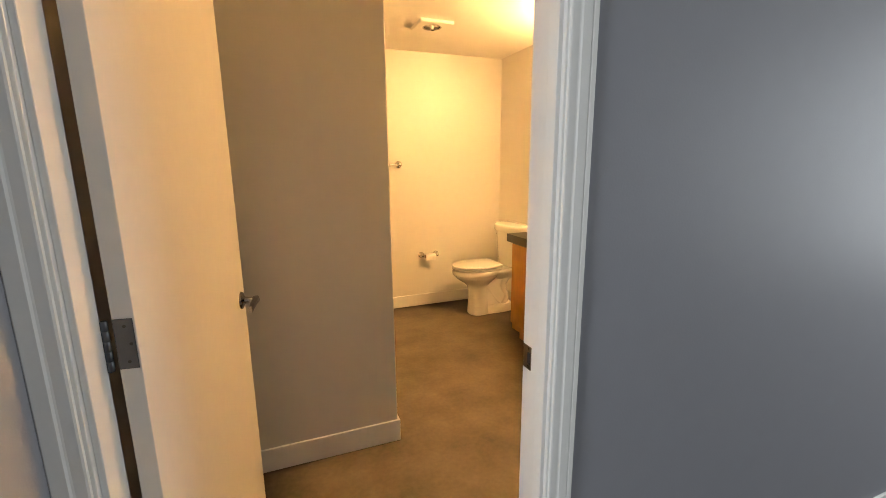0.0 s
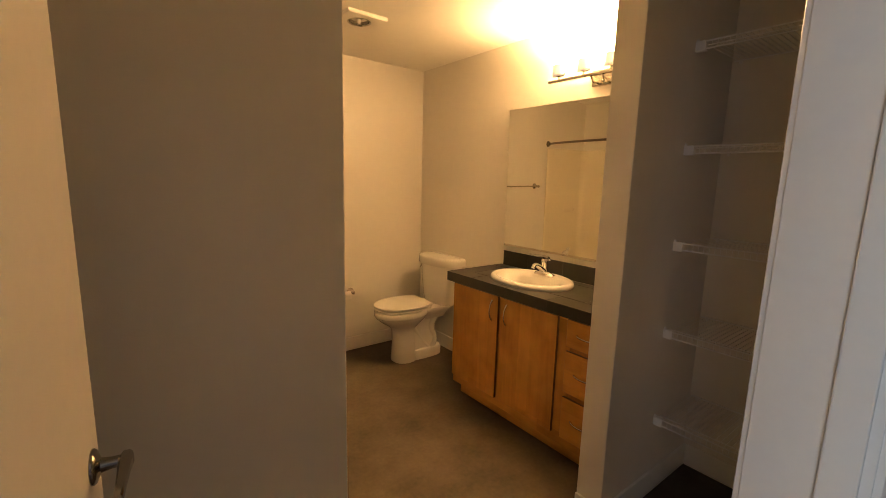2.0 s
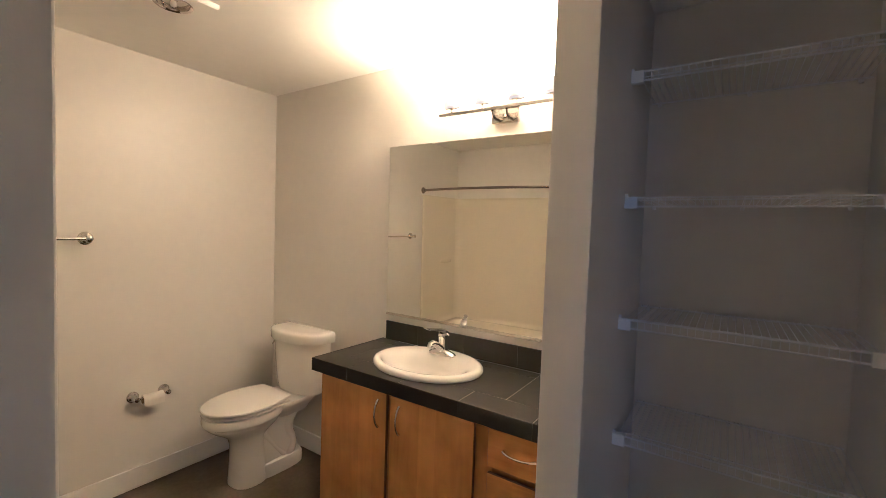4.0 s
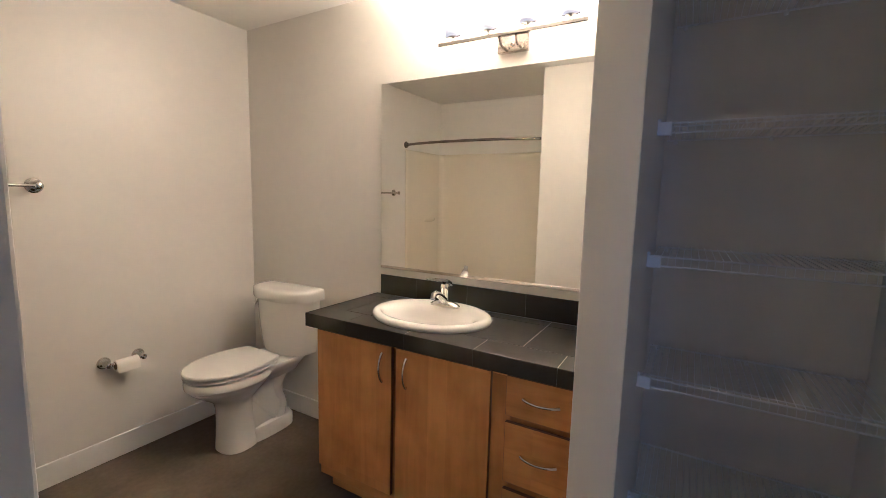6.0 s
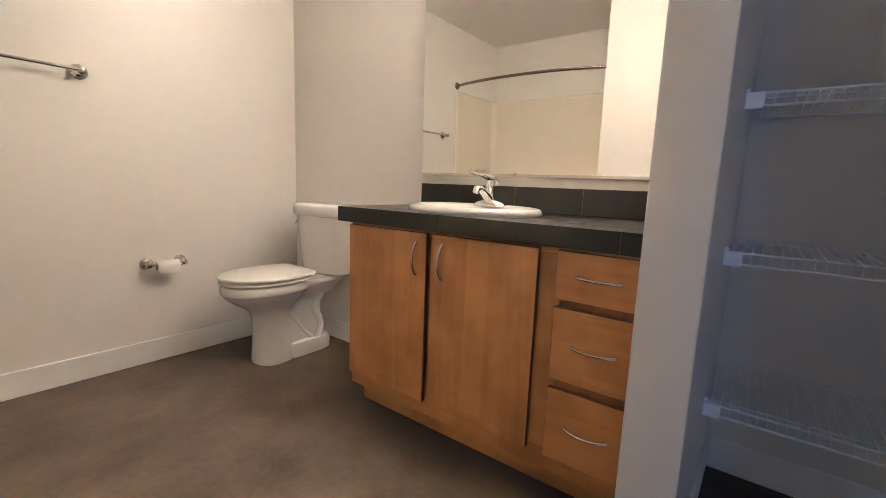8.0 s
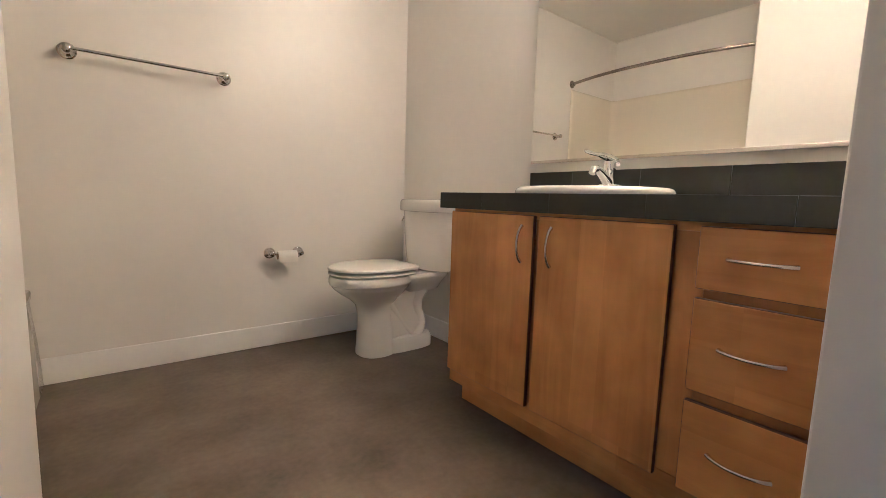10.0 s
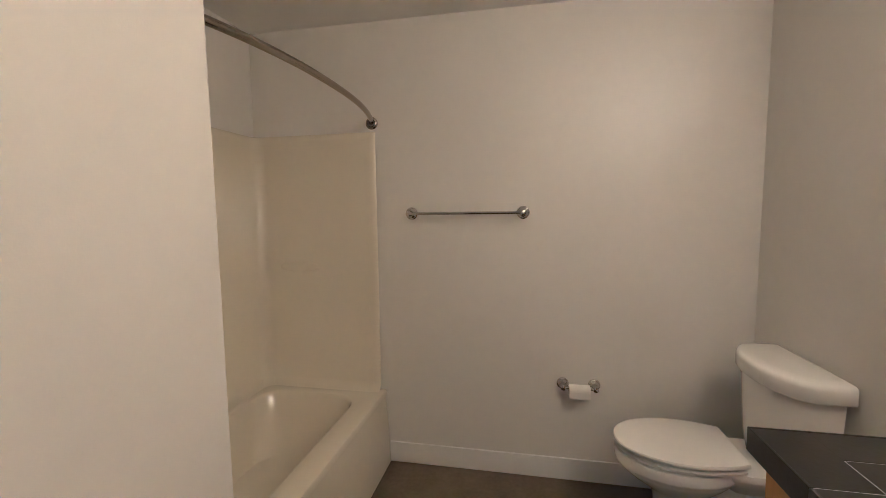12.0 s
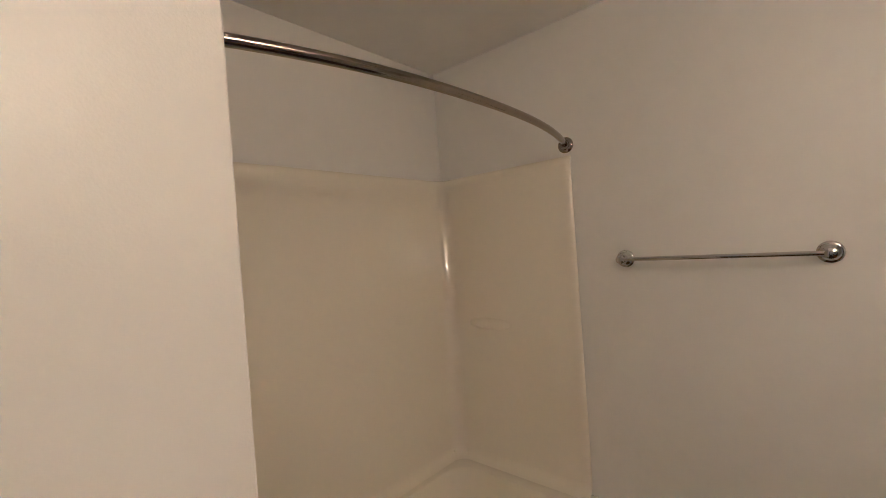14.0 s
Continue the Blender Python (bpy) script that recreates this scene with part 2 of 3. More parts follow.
setting("floor", B(-0.5, DY0 + 0.06, -0.1, 2.6, 4.3, 0), FLOOR, "dark brown mottled sheet vinyl bathroom floor", "floor")
setting("hall_floor", B(-3.4, -2.8, -0.1, 4.3, DY0 + 0.06, 0), CARPET, "grey beige carpeted floor of the adjoining room", "floor")
setting("ceiling", B(-3.4, -2.8, Z, 4.3, 4.3, Z + 0.1), CEIL, "off-white painted ceiling with light texture", "ceiling")
setting("wall_north", B(-0.5, NY, 0, 2.6, NY + 0.12, Z), PAINT, "off-white painted wall behind toilet and tub", "wall")
setting("wall_east", B(EX, CY1, 0, EX + 0.2, NY, Z), PAINT, "off-white painted wall behind the vanity", "wall")
setting("wall_west", B(TX - 0.12, PY1, 0, TX, NY, Z), PAINT, "off-white painted wall behind the bathtub", "wall")
setting("wall_tub_end", B(TX - 0.12, PY0, 0, PX, PY1, Z, bevel=0.004), PAINT, "off-white painted end wall of the tub alcove", "wall")
setting("wall_stub", B(CX, CY0, 0, KX, CY1, Z, bevel=0.004), PAINT, "off-white painted wall stub between closet and vanity", "wall")
setting("wall_closet_back", B(KX, KY, 0, KX + 0.12, CY1 - 0.003, Z), PAINT, "off-white painted back wall of the linen closet", "wall")
setting("wall_closet_side", B(CX, DY1, 0, KX + 0.12, KY, Z), PAINT, "off-white painted side wall of the linen closet", "wall")
setting("wall_entry", B(-0.45, DY1, 0, -0.30, PY0, Z), PAINT, "off-white painted wall behind the open door", "wall")
DM = (DY0 + DY1) / 2
for name, ya, yb, mat, label in (("wall_south", DM, DY1, PAINT, "off-white painted wall around the bathroom doorway"), ("hall_wall_north", DY0, DM, HALLPAINT, "grey painted wall around the doorway of the adjoining room")):
    bm = bmesh.new()
    box(bm, -3.35, ya, 0, JL - 0.02, yb, Z)
    box(bm, JR + 0.02, ya, 0, HALL_E, yb, Z)
    box(bm, JL - 0.02, ya, HEAD + 0.02, JR + 0.02, yb, Z)
    setting(name, bm, mat, label, "wall")
setting("hall_wall_return", B(-0.40, 0.632, 0, -0.264, DY0, Z), HALLPAINT, "grey painted wall return beside the doorway", "wall")
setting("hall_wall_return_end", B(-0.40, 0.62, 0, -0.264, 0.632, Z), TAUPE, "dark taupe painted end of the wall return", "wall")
bm = bmesh.new()
box(bm, HALL_W - 0.15, HALL_S, 0, HALL_W, WIN_W[0], Z)
box(bm, HALL_W - 0.15, WIN_W[1], 0, HALL_W, DY0, Z)
box(bm, HALL_W - 0.15, WIN_W[0], 0, HALL_W, WIN_W[1], WIN_W[2])
box(bm, HALL_W - 0.15, WIN_W[0], WIN_W[3], HALL_W, WIN_W[1], Z)
setting("hall_wall_west", bm, HALLPAINT, "grey painted window wall of the adjoining room", "wall")
setting("hall_wall_south", B(HALL_W - 0.15, HALL_S - 0.12, 0, HALL_E + 0.12, HALL_S, Z), HALLPAINT, "grey painted wall of the adjoining room", "wall")
bm = bmesh.new()
box(bm, HALL_E, HALL_S, 0, HALL_E + 0.12, WIN[0], Z)
box(bm, HALL_E, WIN[1], 0, HALL_E + 0.12, DY1, Z)
box(bm, HALL_E, WIN[0], 0, HALL_E + 0.12, WIN[1], WIN[2])
box(bm, HALL_E, WIN[0], WIN[3], HALL_E + 0.12, WIN[1], Z)
setting("hall_wall_east", bm, PAINT, "off-white painted window wall of the adjoining room", "wall")

win = tagged(new("window_1"), "white framed window of the adjoining room", "window", kind="structure")
win.location = (HALL_E + 0.06, 0, 0)
bm = bmesh.new()
for a, b in ((WIN[0], WIN[0] + 0.04), (WIN[1] - 0.04, WIN[1])):
    box(bm, -0.03, a, WIN[2], 0.03, b, WIN[3])
for a, b in ((WIN[2], WIN[2] + 0.04), (WIN[3] - 0.04, WIN[3])):
    box(bm, -0.03, WIN[0] + 0.04, a, 0.03, WIN[1] - 0.04, b)
part("window_frame", bm, TRIM, win)
pane = part("pane", B(-0.003, WIN[0] + 0.04, WIN[2] + 0.04, 0.003, WIN[1] - 0.04, WIN[3] - 0.04), GLASS, win)
pane.visible_shadow = False

win = tagged(new("window_2"), "white framed wide window of the adjoining room", "window", kind="structure")
win.location = (HALL_W - 0.07, 0, 0)
bm = bmesh.new()
for a, b in ((WIN_W[0], WIN_W[0] + 0.04), (WIN_W[1] - 0.04, WIN_W[1])):
    box(bm, -0.03, a, WIN_W[2], 0.03, b, WIN_W[3])
for a, b in ((WIN_W[2], WIN_W[2] + 0.04), (WIN_W[3] - 0.04, WIN_W[3])):
    box(bm, -0.03, WIN_W[0] + 0.04, a, 0.03, WIN_W[1] - 0.04, b)
part("window_frame", bm, TRIM, win)
pane = part("pane", B(-0.003, WIN_W[0] + 0.04, WIN_W[2] + 0.04, 0.003, WIN_W[1] - 0.04, WIN_W[3] - 0.04), GLASS, win)
pane.visible_shadow = False

# door frame: jambs, stops and casings
frame_1 = tagged(new("door_frame"), "white painted door frame with beaded casing", "door frame", kind="structure")
part("jamb", B(JL - 0.02, DY0 - 0.002, 0, JL, DY1 + 0.002, HEAD, bevel=0.0015), TRIM, frame_1)
part("jamb", B(JR, DY0 - 0.002, 0, JR + 0.02, DY1 + 0.002, HEAD, bevel=0.0015), TRIM, frame_1)
part("head_jamb", B(JL - 0.02, DY0 - 0.002, HEAD, JR + 0.02, DY1 + 0.002, HEAD + 0.02), TRIM, frame_1)
part("stop", B(JL, 0.808, 0, JL + 0.011, 0.843, HEAD - 0.011, bevel=0.002), TRIM, frame_1)
part("stop", B(JR - 0.011, 0.808, 0, JR, 0.843, HEAD - 0.011, bevel=0.002), TRIM, frame_1)
part("head_stop", B(JL, 0.808, HEAD - 0.011, JR, 0.843, HEAD, bevel=0.002), TRIM, frame_1)


def casing_profile():
    """Across the casing: distance from the opening, thickness; bead at the inner edge, raised back band."""
    return ((0.0, 0.0), (0.0, 0.009), (0.003, 0.0105), (0.018, 0.0115), (0.021, 0.0125), (0.024, 0.0150), (0.044, 0.0165), (0.047, 0.0142), (0.050, 0.0165), (0.058, 0.0170), (0.061, 0.0155), (0.061, 0.0))


def casing(x_in, side, y, out, z0, z1):
    rings = [[Vector((x_in + side * u, y + out * v, z)) for u, v in casing_profile()] for z in (z0, z1)]
    return loft(bmesh.new(), rings)


def head_casing(xa, xb, y, out, z):
    rings = [[Vector((x, y + out * v, z + u)) for u, v in casing_profile()] for x in (xa, xb)]
    return loft(bmesh.new(), rings)


for y, out in ((DY0, -1), (DY1, 1)):
    part("casing", casing(JR + 0.006, 1, y, out, 0, HEAD + 0.006), TRIM, frame_1)
    part("head_casing", head_casing(JL - 0.006 - (0.064 if out < 0 else 0), JR + 0.072, y, out, HEAD + 0.006), TRIM, frame_1)
part("casing", casing(JL - 0.006, -1, DY0, -1, 0, HEAD + 0.006), TRIM, frame_1)
part("casing", casing(JL - 0.006, -1, DY1, 1, 0, HEAD + 0.006), TRIM, frame_1)
strike = part("strike_plate", B(JR - 0.0025, 0.879, 0.951, JR - 0.0002, 0.9135, 1.013, bevel=0.0008), NICKEL, frame_1, "brushed nickel strike plate")
part("latch_hole", B(JR - 0.0032, 0.882, 0.967, JR - 0.0026, 0.893, 0.997), DARK, strike)
for z in (0.958, 1.006):
    part("screw", B(JR - 0.0034, 0.889, z - 0.003, JR - 0.0026, 0.895, z + 0.003, bevel=0.0003), NICKEL, strike)


def base(name, x0, y0, x1, y1, label="white painted flat baseboard along the wall"):
    return setting(name, box(bmesh.new(), x0, y0, 0, x1, y1, 0.120, bevel=0.003), TRIM, label, "baseboard")


BT = 0.012
base("baseboard", 0.452, NY - BT, EX, NY)
base("baseboard", EX - BT, 2.967, EX, NY - BT)
base("baseboard", -0.30, PY0 - BT, PX + BT, PY0)
base("baseboard", PX, PY0, PX + BT, PY1)
base("baseboard", CX - BT, CY0 - BT, CX, CY1)
base("baseboard", CX, CY0 - BT, KX, CY0)
base("baseboard", KX - BT, KY, KX, CY0 - BT)
base("baseboard", CX, KY, KX - BT, KY + BT)
base("baseboard", JR + 0.075, DY1, CX, DY1 + BT)
base("baseboard", JR + 0.075, DY0 - BT, HALL_E, DY0)


# ---- the door ----
door = thing("door", -0.197, 0.924, 0, "plain white painted door standing open into the bathroom", "door", rz=-7.2)
door["kind"] = "structure"
part("leaf", B(0, 0, 0.012, 0.036, 0.868, 2.035, bevel=0.0015), DOOR, door)
for i, zc in enumerate((0.25, 1.148, 1.83)):
    hinge = part("hinge", B(0.001, -0.0022, zc - 0.048, 0.033, 0.0, zc + 0.048, bevel=0.0008), STEEL, door, "grey steel butt hinge")
    for k in range(5):
        part("knuckle", lathe(bmesh.new(), ((0.0055, 0), (0.0062, 0.001), (0.0062, 0.0178), (0.0055, 0.0188)), pose(-0.010, -0.006, zc - 0.048 + k * 0.0192), 14), STEEL, hinge, smooth=True)
    for dx, dz in ((0.019, -0.034), (0.026, 0.0), (0.019, 0.034)):
        part("screw", lathe(bmesh.new(), ((0.0032, 0), (0.0030, 0.0005)), pose(dx, -0.0023, zc + dz, 90), 10), DARK, hinge)
for side, x0 in ((1, 0.036), (-1, 0.0)):
    turn = pose(x0, 0.806, 0.969, 0, 90 * side, 0)
    rose = part("rose", lathe(bmesh.new(), ((0.033, 0), (0.033, 0.003), (0.030, 0.007), (0.022, 0.010), (0.014, 0.014), (0.011, 0.030), (0.011, 0.052)), turn, 28), LEVER, door, "satin nickel handle rose", smooth=True)
    x1 = x0 + side * 0.052
    lever = bmesh.new()
    rings = []
    for v, hx, hz, dz in ((0.014, 0.009, 0.011, 0), (0.0, 0.012, 0.013, 0), (-0.03, 0.010, 0.011, 0.001), (-0.07, 0.008, 0.0105, -0.001), (-0.105, 0.007, 0.011, -0.004), (-0.112, 0.005, 0.008, -0.005)):
        rings.append([Vector((x1 + a * hx, 0.806 + v, 0.969 + dz + b * hz)) for a, b in ((-1, -0.6), (-0.6, -1), (0.6, -1), (1, -0.6), (1, 0.6), (0.6, 1), (-0.6, 1), (-1, 0.6))])
    part("lever", loft(lever, rings), LEVER, door, "satin nickel door lever", smooth=True)
part("latch", B(0.007, 0.8675, 0.939, 0.029, 0.870, 1.005, bevel=0.0008), NICKEL, door)


# ---- vanity ----
VF, VY0, VY1 = 1.838, CY1 + 0.002, 2.962   # carcass front, right and left ends
vanity = thing("vanity_cabinet", VF, (VY0 + VY1) / 2, 0, "honey stained maple vanity cabinet with doors and drawers", "cabinet")
ox, oy = VF, (VY0 + VY1) / 2


def vp(name, x0, y0, z0, x1, y1, z1, mat, bevel=0.002, parent=vanity, label=""):
    return part(name, B(x0 - ox, y0 - oy, z0, x1 - ox, y1 - oy, z1, bevel=bevel), mat, parent, label)


vp("side_panel", VF + 0.02, VY1 - 0.018, 0.11, EX - 0.002, VY1, 0.838, WOOD_V)
vp("side_panel", VF + 0.02, VY0, 0.11, EX - 0.002, VY0 + 0.018, 0.838, WOOD_V)
vp("bottom_panel", VF + 0.02, VY0 + 0.018, 0.11, EX - 0.002, VY1 - 0.018, 0.128, WOOD_H)
vp("back_panel", EX - 0.010, VY0 + 0.018, 0.128, EX - 0.002, VY1 - 0.018, 0.70, WOOD_H)
vp("top_rail", VF, VY0, 0.812, VF + 0.02, VY1, 0.838, WOOD_H)
vp("bottom_rail", VF, VY0, 0.105, VF + 0.02, VY1, 0.175, WOOD_H)
# narrow stiles and drawer rails carry the painted gap shade
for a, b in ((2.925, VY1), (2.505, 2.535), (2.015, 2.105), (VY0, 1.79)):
    vp("stile", VF, a, 0.175, VF + 0.02, b, 0.812, WOOD_V if b - a > 0.05 else WOOD_SHADE)
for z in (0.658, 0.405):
    vp("drawer_rail", VF, 1.79, z - 0.018, VF + 0.02, 2.015, z + 0.018, WOOD_SHADE)
vp("toe_kick", VF + 0.072, VY0, 0.0, VF + 0.088, VY1 - 0.004, 0.11, WOOD_H)
vp("toe_return", VF + 0.088, VY1 - 0.020, 0.0, EX - 0.015, VY1 - 0.004, 0.11, WOOD_H)


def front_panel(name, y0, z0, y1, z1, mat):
    """A slab door or drawer front with eased edges; bevels and sides take the much darker EDGE wood."""
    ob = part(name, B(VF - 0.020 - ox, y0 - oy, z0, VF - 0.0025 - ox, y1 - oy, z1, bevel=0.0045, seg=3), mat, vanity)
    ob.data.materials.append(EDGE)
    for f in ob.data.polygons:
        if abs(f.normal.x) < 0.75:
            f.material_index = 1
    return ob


def arch_handle(bm_len):
    """A bowed bar, standing off by the middle; along z, bowing to -x."""
    pts, rad = [], []
    for k in range(13):
        s = k / 12 * 2 - 1
        pts.append((-0.024 * (1 - s * s) ** 0.8 - 0.002, 0, s * bm_len / 2))
        rad.append(0.0042 + 0.0022 * abs(s) ** 3)
    return tube(bmesh.new(), pts, rad, 10)


handle_mesh = mesh_of("handle", arch_handle(0.125), HANDLE, True)


def handle(parent, y, z, level=False):
    h = new("handle", handle_mesh)
    h.parent = parent
    h.matrix_basis = pose(VF - 0.020 - ox, y - oy, z, 90 if level else 0)
    return tagged(h, "bowed brushed nickel handle")


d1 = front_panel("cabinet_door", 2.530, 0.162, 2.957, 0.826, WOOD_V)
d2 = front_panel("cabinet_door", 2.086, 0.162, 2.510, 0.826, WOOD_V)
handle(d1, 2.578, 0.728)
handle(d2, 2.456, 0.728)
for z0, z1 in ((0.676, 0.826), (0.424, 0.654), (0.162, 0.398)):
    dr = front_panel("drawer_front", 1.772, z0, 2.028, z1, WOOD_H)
    handle(dr, 1.900, (z0 + z1) / 2 + 0.002, True)

# tiled worktop and splash
CT, CF, CL = 0.898, 1.797, 3.010
SINK = (2.070, 2.500)
top = thing("vanity_worktop", 2.06, 2.4, 0.838, "dark slate tiled worktop with pale grout lines", "worktop")
tx, ty, tz = 2.06, 2.4, 0.838


def ring_cut_slab(bm, x0, y0, x1, y1, z0, z1, cx, cy, a, b, n=48):
    """A slab with an oval hole."""
    inner = [(cx + a * math.cos(2 * math.pi * k / n), cy + b * math.sin(2 * math.pi * k / n)) for k in range(n)]
    outer = []
    for px, py in inner:
        dx, dy = px - cx, py - cy
        s = min(((x1 - cx) / dx if dx > 1e-9 else (x0 - cx) / dx if dx < -1e-9 else 1e9), ((y1 - cy) / dy if dy > 1e-9 else (y0 - cy) / dy if dy < -1e-9 else 1e9))
        outer.append((cx + dx * s, cy + dy * s))
    for c in ((x0, y0), (x1, y0), (x0, y1), (x1, y1)):
        k = min(range(n), key=lambda i: (outer[i][0] - c[0]) ** 2 + (outer[i][1] - c[1]) ** 2)
        outer[k] = c
    return loft(bm, [[Vector((*p, z0)) for p in inner], [Vector((*p, z0)) for p in outer], [Vector((*p, z1)) for p in outer], [Vector((*p, z1)) for p in inner], [Vector((*p, z0)) for p in inner]], cap=False)


part("substrate", ring_cut_slab(bmesh.new(), CF + 0.010 - tx, VY0 - ty, EX - 0.002 - tx, CL - 0.010 - ty, 0, CT - 0.0012 - tz, SINK[0] - tx, SINK[1] - ty, 0.19, 0.235), GROUT, top, "pale grey grout bed")


def tile_outline(x0, y0, x1, y1, cx, cy, a, b, n=20):
    """A rectangle with the part under the basin taken out."""
    def inside(p):
        return ((p[0] - cx) / a) ** 2 + ((p[1] - cy) / b) ** 2 < 1
    corners = [(x0, y0), (x1, y0), (x1, y1), (x0, y1)]
    if not any(inside((p[0] + (q[0] - p[0]) * k / n, p[1] + (q[1] - p[1]) * k / n)) for p, q in zip(corners, corners[1:] + corners[:1]) for k in range(n)):
        return corners
    far = max(corners, key=lambda p: (p[0] - cx) ** 2 + (p[1] - cy) ** 2)
    anchor = (far[0] * 0.9 + (x0 + x1) * 0.05, far[1] * 0.9 + (y0 + y1) * 0.05)
    out = []
    for p, q in zip(corners, corners[1:] + corners[:1]):
        for k in range(n):
            r = (p[0] + (q[0] - p[0]) * k / n, p[1] + (q[1] - p[1]) * k / n)
            if inside(r):
                lo, hi = 0.0, 1.0
                for _ in range(24):
                    mid = (lo + hi) / 2
                    lo, hi = (lo, mid) if inside((anchor[0] + (r[0] - anchor[0]) * mid, anchor[1] + (r[1] - anchor[1]) * mid)) else (mid, hi)
                r = (anchor[0] + (r[0] - anchor[0]) * lo, anchor[1] + (r[1] - anchor[1]) * lo)
            out.append(r)
    return out


def top_tile(name, x0, y0, x1, y1):
    poly = tile_outline(x0 - tx, y0 - ty, x1 - tx, y1 - ty, SINK[0] - tx, SINK[1] - ty, 0.19, 0.238)
    part(name, loft(bmesh.new(), [[Vector((*p, z)) for p in poly] for z in (CT - 0.010 - tz, CT - tz)]), SLATE, top)


G = 0.0019
xs_main = (1.932, 2.237, EX - 0.014)
for xa, xb in zip(xs_main, xs_main[1:]):
    ys = (VY0, 2.012, 2.315, 2.618, 2.880)
    for ya, yb in zip(ys, ys[1:]):
        if not (xa < SINK[0] < xb and ya < SINK[1] < yb):
            top_tile("tile", xa + G, ya + G, xb - G, yb - G)
ys = (VY0, 1.848, 2.153, 2.458, 2.763, CL - 0.008 + G)
for ya, yb in zip(ys, ys[1:]):
    top_tile("edge_tile", CF + 0.008, ya + G, 1.932 - G, yb - G)
for xa, xb in ((1.932 - G - 0.0024, 2.237), (2.237, EX - 0.002)):
    part("edge_tile", B(xa + G - tx, 2.880 + G - ty, CT - 0.010 - tz, xb - G - tx, CL - 0.008 - ty, CT - tz, bevel=0.001), SLATE, top)
for ya, yb in zip(ys, ys[1:-1] + (CL,)):
    if yb > ya:
        part("nosing_tile", B(CF - tx, ya + (0.0003 if ya > VY0 else 0) - ty, CT - 0.062 - tz, CF + 0.0075 - tx, yb - (0.0003 if yb < CL else 0) - ty, CT + 0.0005 - tz, bevel=0.0014), SLATE, top)
for xa, xb in ((CF + 0.0080, 2.100), (2.1015, EX - 0.002)):
    part("nosing_tile", B(xa - tx, CL - 0.0075 - ty, CT - 0.062 - tz, xb - tx, CL - ty, CT + 0.0005 - tz, bevel=0.0014), SLATE, top)
splash = thing("backsplash", EX - 0.01, 2.4, CT, "row of dark slate backsplash tiles above the worktop", "backsplash")
part("grout_bed", B(0.0, VY0 - 2.4, 0.001, 0.008, 2.976 - 2.4, 0.109), DGROUT, splash)
ys = (VY0, 1.835, 2.137, 2.439, 2.741, 2.978)
for ya, yb in zip(ys, ys[1:]):
    part("tile", B(-0.004, ya + 0.001 - 2.4, 0.0015, 0.0035, yb - 0.001 - 2.4, 0.110, bevel=0.0012), SLATE, splash)

# drop-in basin
sink = thing("sink", SINK[0], SINK[1], CT, "oval white drop-in washbasin set in the worktop", "sink")
prof = ((0.219, 0.282, 0.000), (0.2225, 0.2855, 0.006), (0.2225, 0.2855, 0.013), (0.219, 0.282, 0.021), (0.212, 0.275, 0.0265), (0.202, 0.265, 0.0285), (0.190, 0.254, 0.0275))
inner = ((0.174, 0.241, 0.0245, -0.012), (0.160, 0.229, 0.019, -0.024), (0.150, 0.218, 0.009, -0.031), (0.142, 0.207, -0.008, -0.035), (0.132, 0.192, -0.036, -0.037), (0.112, 0.164, -0.078, -0.036), (0.078, 0.112, -0.112, -0.032), (0.028, 0.030, -0.126, -0.030), (0.022, 0.022, -0.128, -0.030))
rings = [oval(0, 0, -0.012, 0.186, 0.232, 56)] + [oval(0, 0, z, a, b, 56) for a, b, z in prof] + [oval(c, 0, z, a, b, 56) for a, b, z, c in inner]
bm = loft(bmesh.new(), rings, cap=False)
part("basin", bm, CHINA, sink, smooth=True)
part("drain", lathe(bmesh.new(), ((0.027, -0.128), (0.027, -0.1255), (0.022, -0.124), (0.012, -0.1245)), pose(-0.030, 0, 0), 24), CHROME, sink, smooth=True)

tap = thing("faucet", 2.205, SINK[1] + 0.003, CT + 0.022, "chrome single lever basin faucet", "faucet")
part("base_plate", loft(bmesh.new(), [oval(0, 0, 0, 0.027, 0.078, 28, 3), oval(0, 0, 0.007, 0.027, 0.078, 28, 3), oval(0, 0, 0.016, 0.023, 0.066, 28, 2.6), oval(0, 0, 0.026, 0.017, 0.036, 28, 2.2)]), FAUCET, tap, smooth=True)
part("body", tube(bmesh.new(), ((0.002, 0, 0.010), (0.002, 0, 0.03), (0.0, 0, 0.055), (-0.002, 0, 0.075), (-0.004, 0, 0.098), (-0.006, 0, 0.112)), [0.026, 0.022, 0.019, 0.021, 0.0235, 0.019], 20), FAUCET, tap, smooth=True)
part("spout", tube(bmesh.new(), ((0.0, 0, 0.022), (-0.03, 0, 0.044), (-0.06, 0, 0.064), (-0.088, 0, 0.076), (-0.108, 0, 0.074), (-0.116, 0, 0.058)), [0.020, 0.0175, 0.0155, 0.0145, 0.0135, 0.0125], 16), FAUCET, tap, smooth=True)
rings = [[Vector((x, b * w + x * -0.42, z + c * h)) for b, c in ((-1, -0.5), (-0.6, -1), (0.6, -1), (1, -0.5), (1, 0.5), (0.6, 1), (-0.6, 1), (-1, 0.5))] for x, z, w, h in ((0.026, 0.100, 0.014, 0.006), (0.012, 0.114, 0.021, 0.011), (-0.01, 0.124, 0.021, 0.011), (-0.04, 0.132, 0.017, 0.007), (-0.075, 0.135, 0.012, 0.0045), (-0.092, 0.141, 0.013, 0.004), (-0.100, 0.147, 0.009, 0.003))]
part("lever", loft(bmesh.new(), rings), FAUCET, tap, smooth=True)

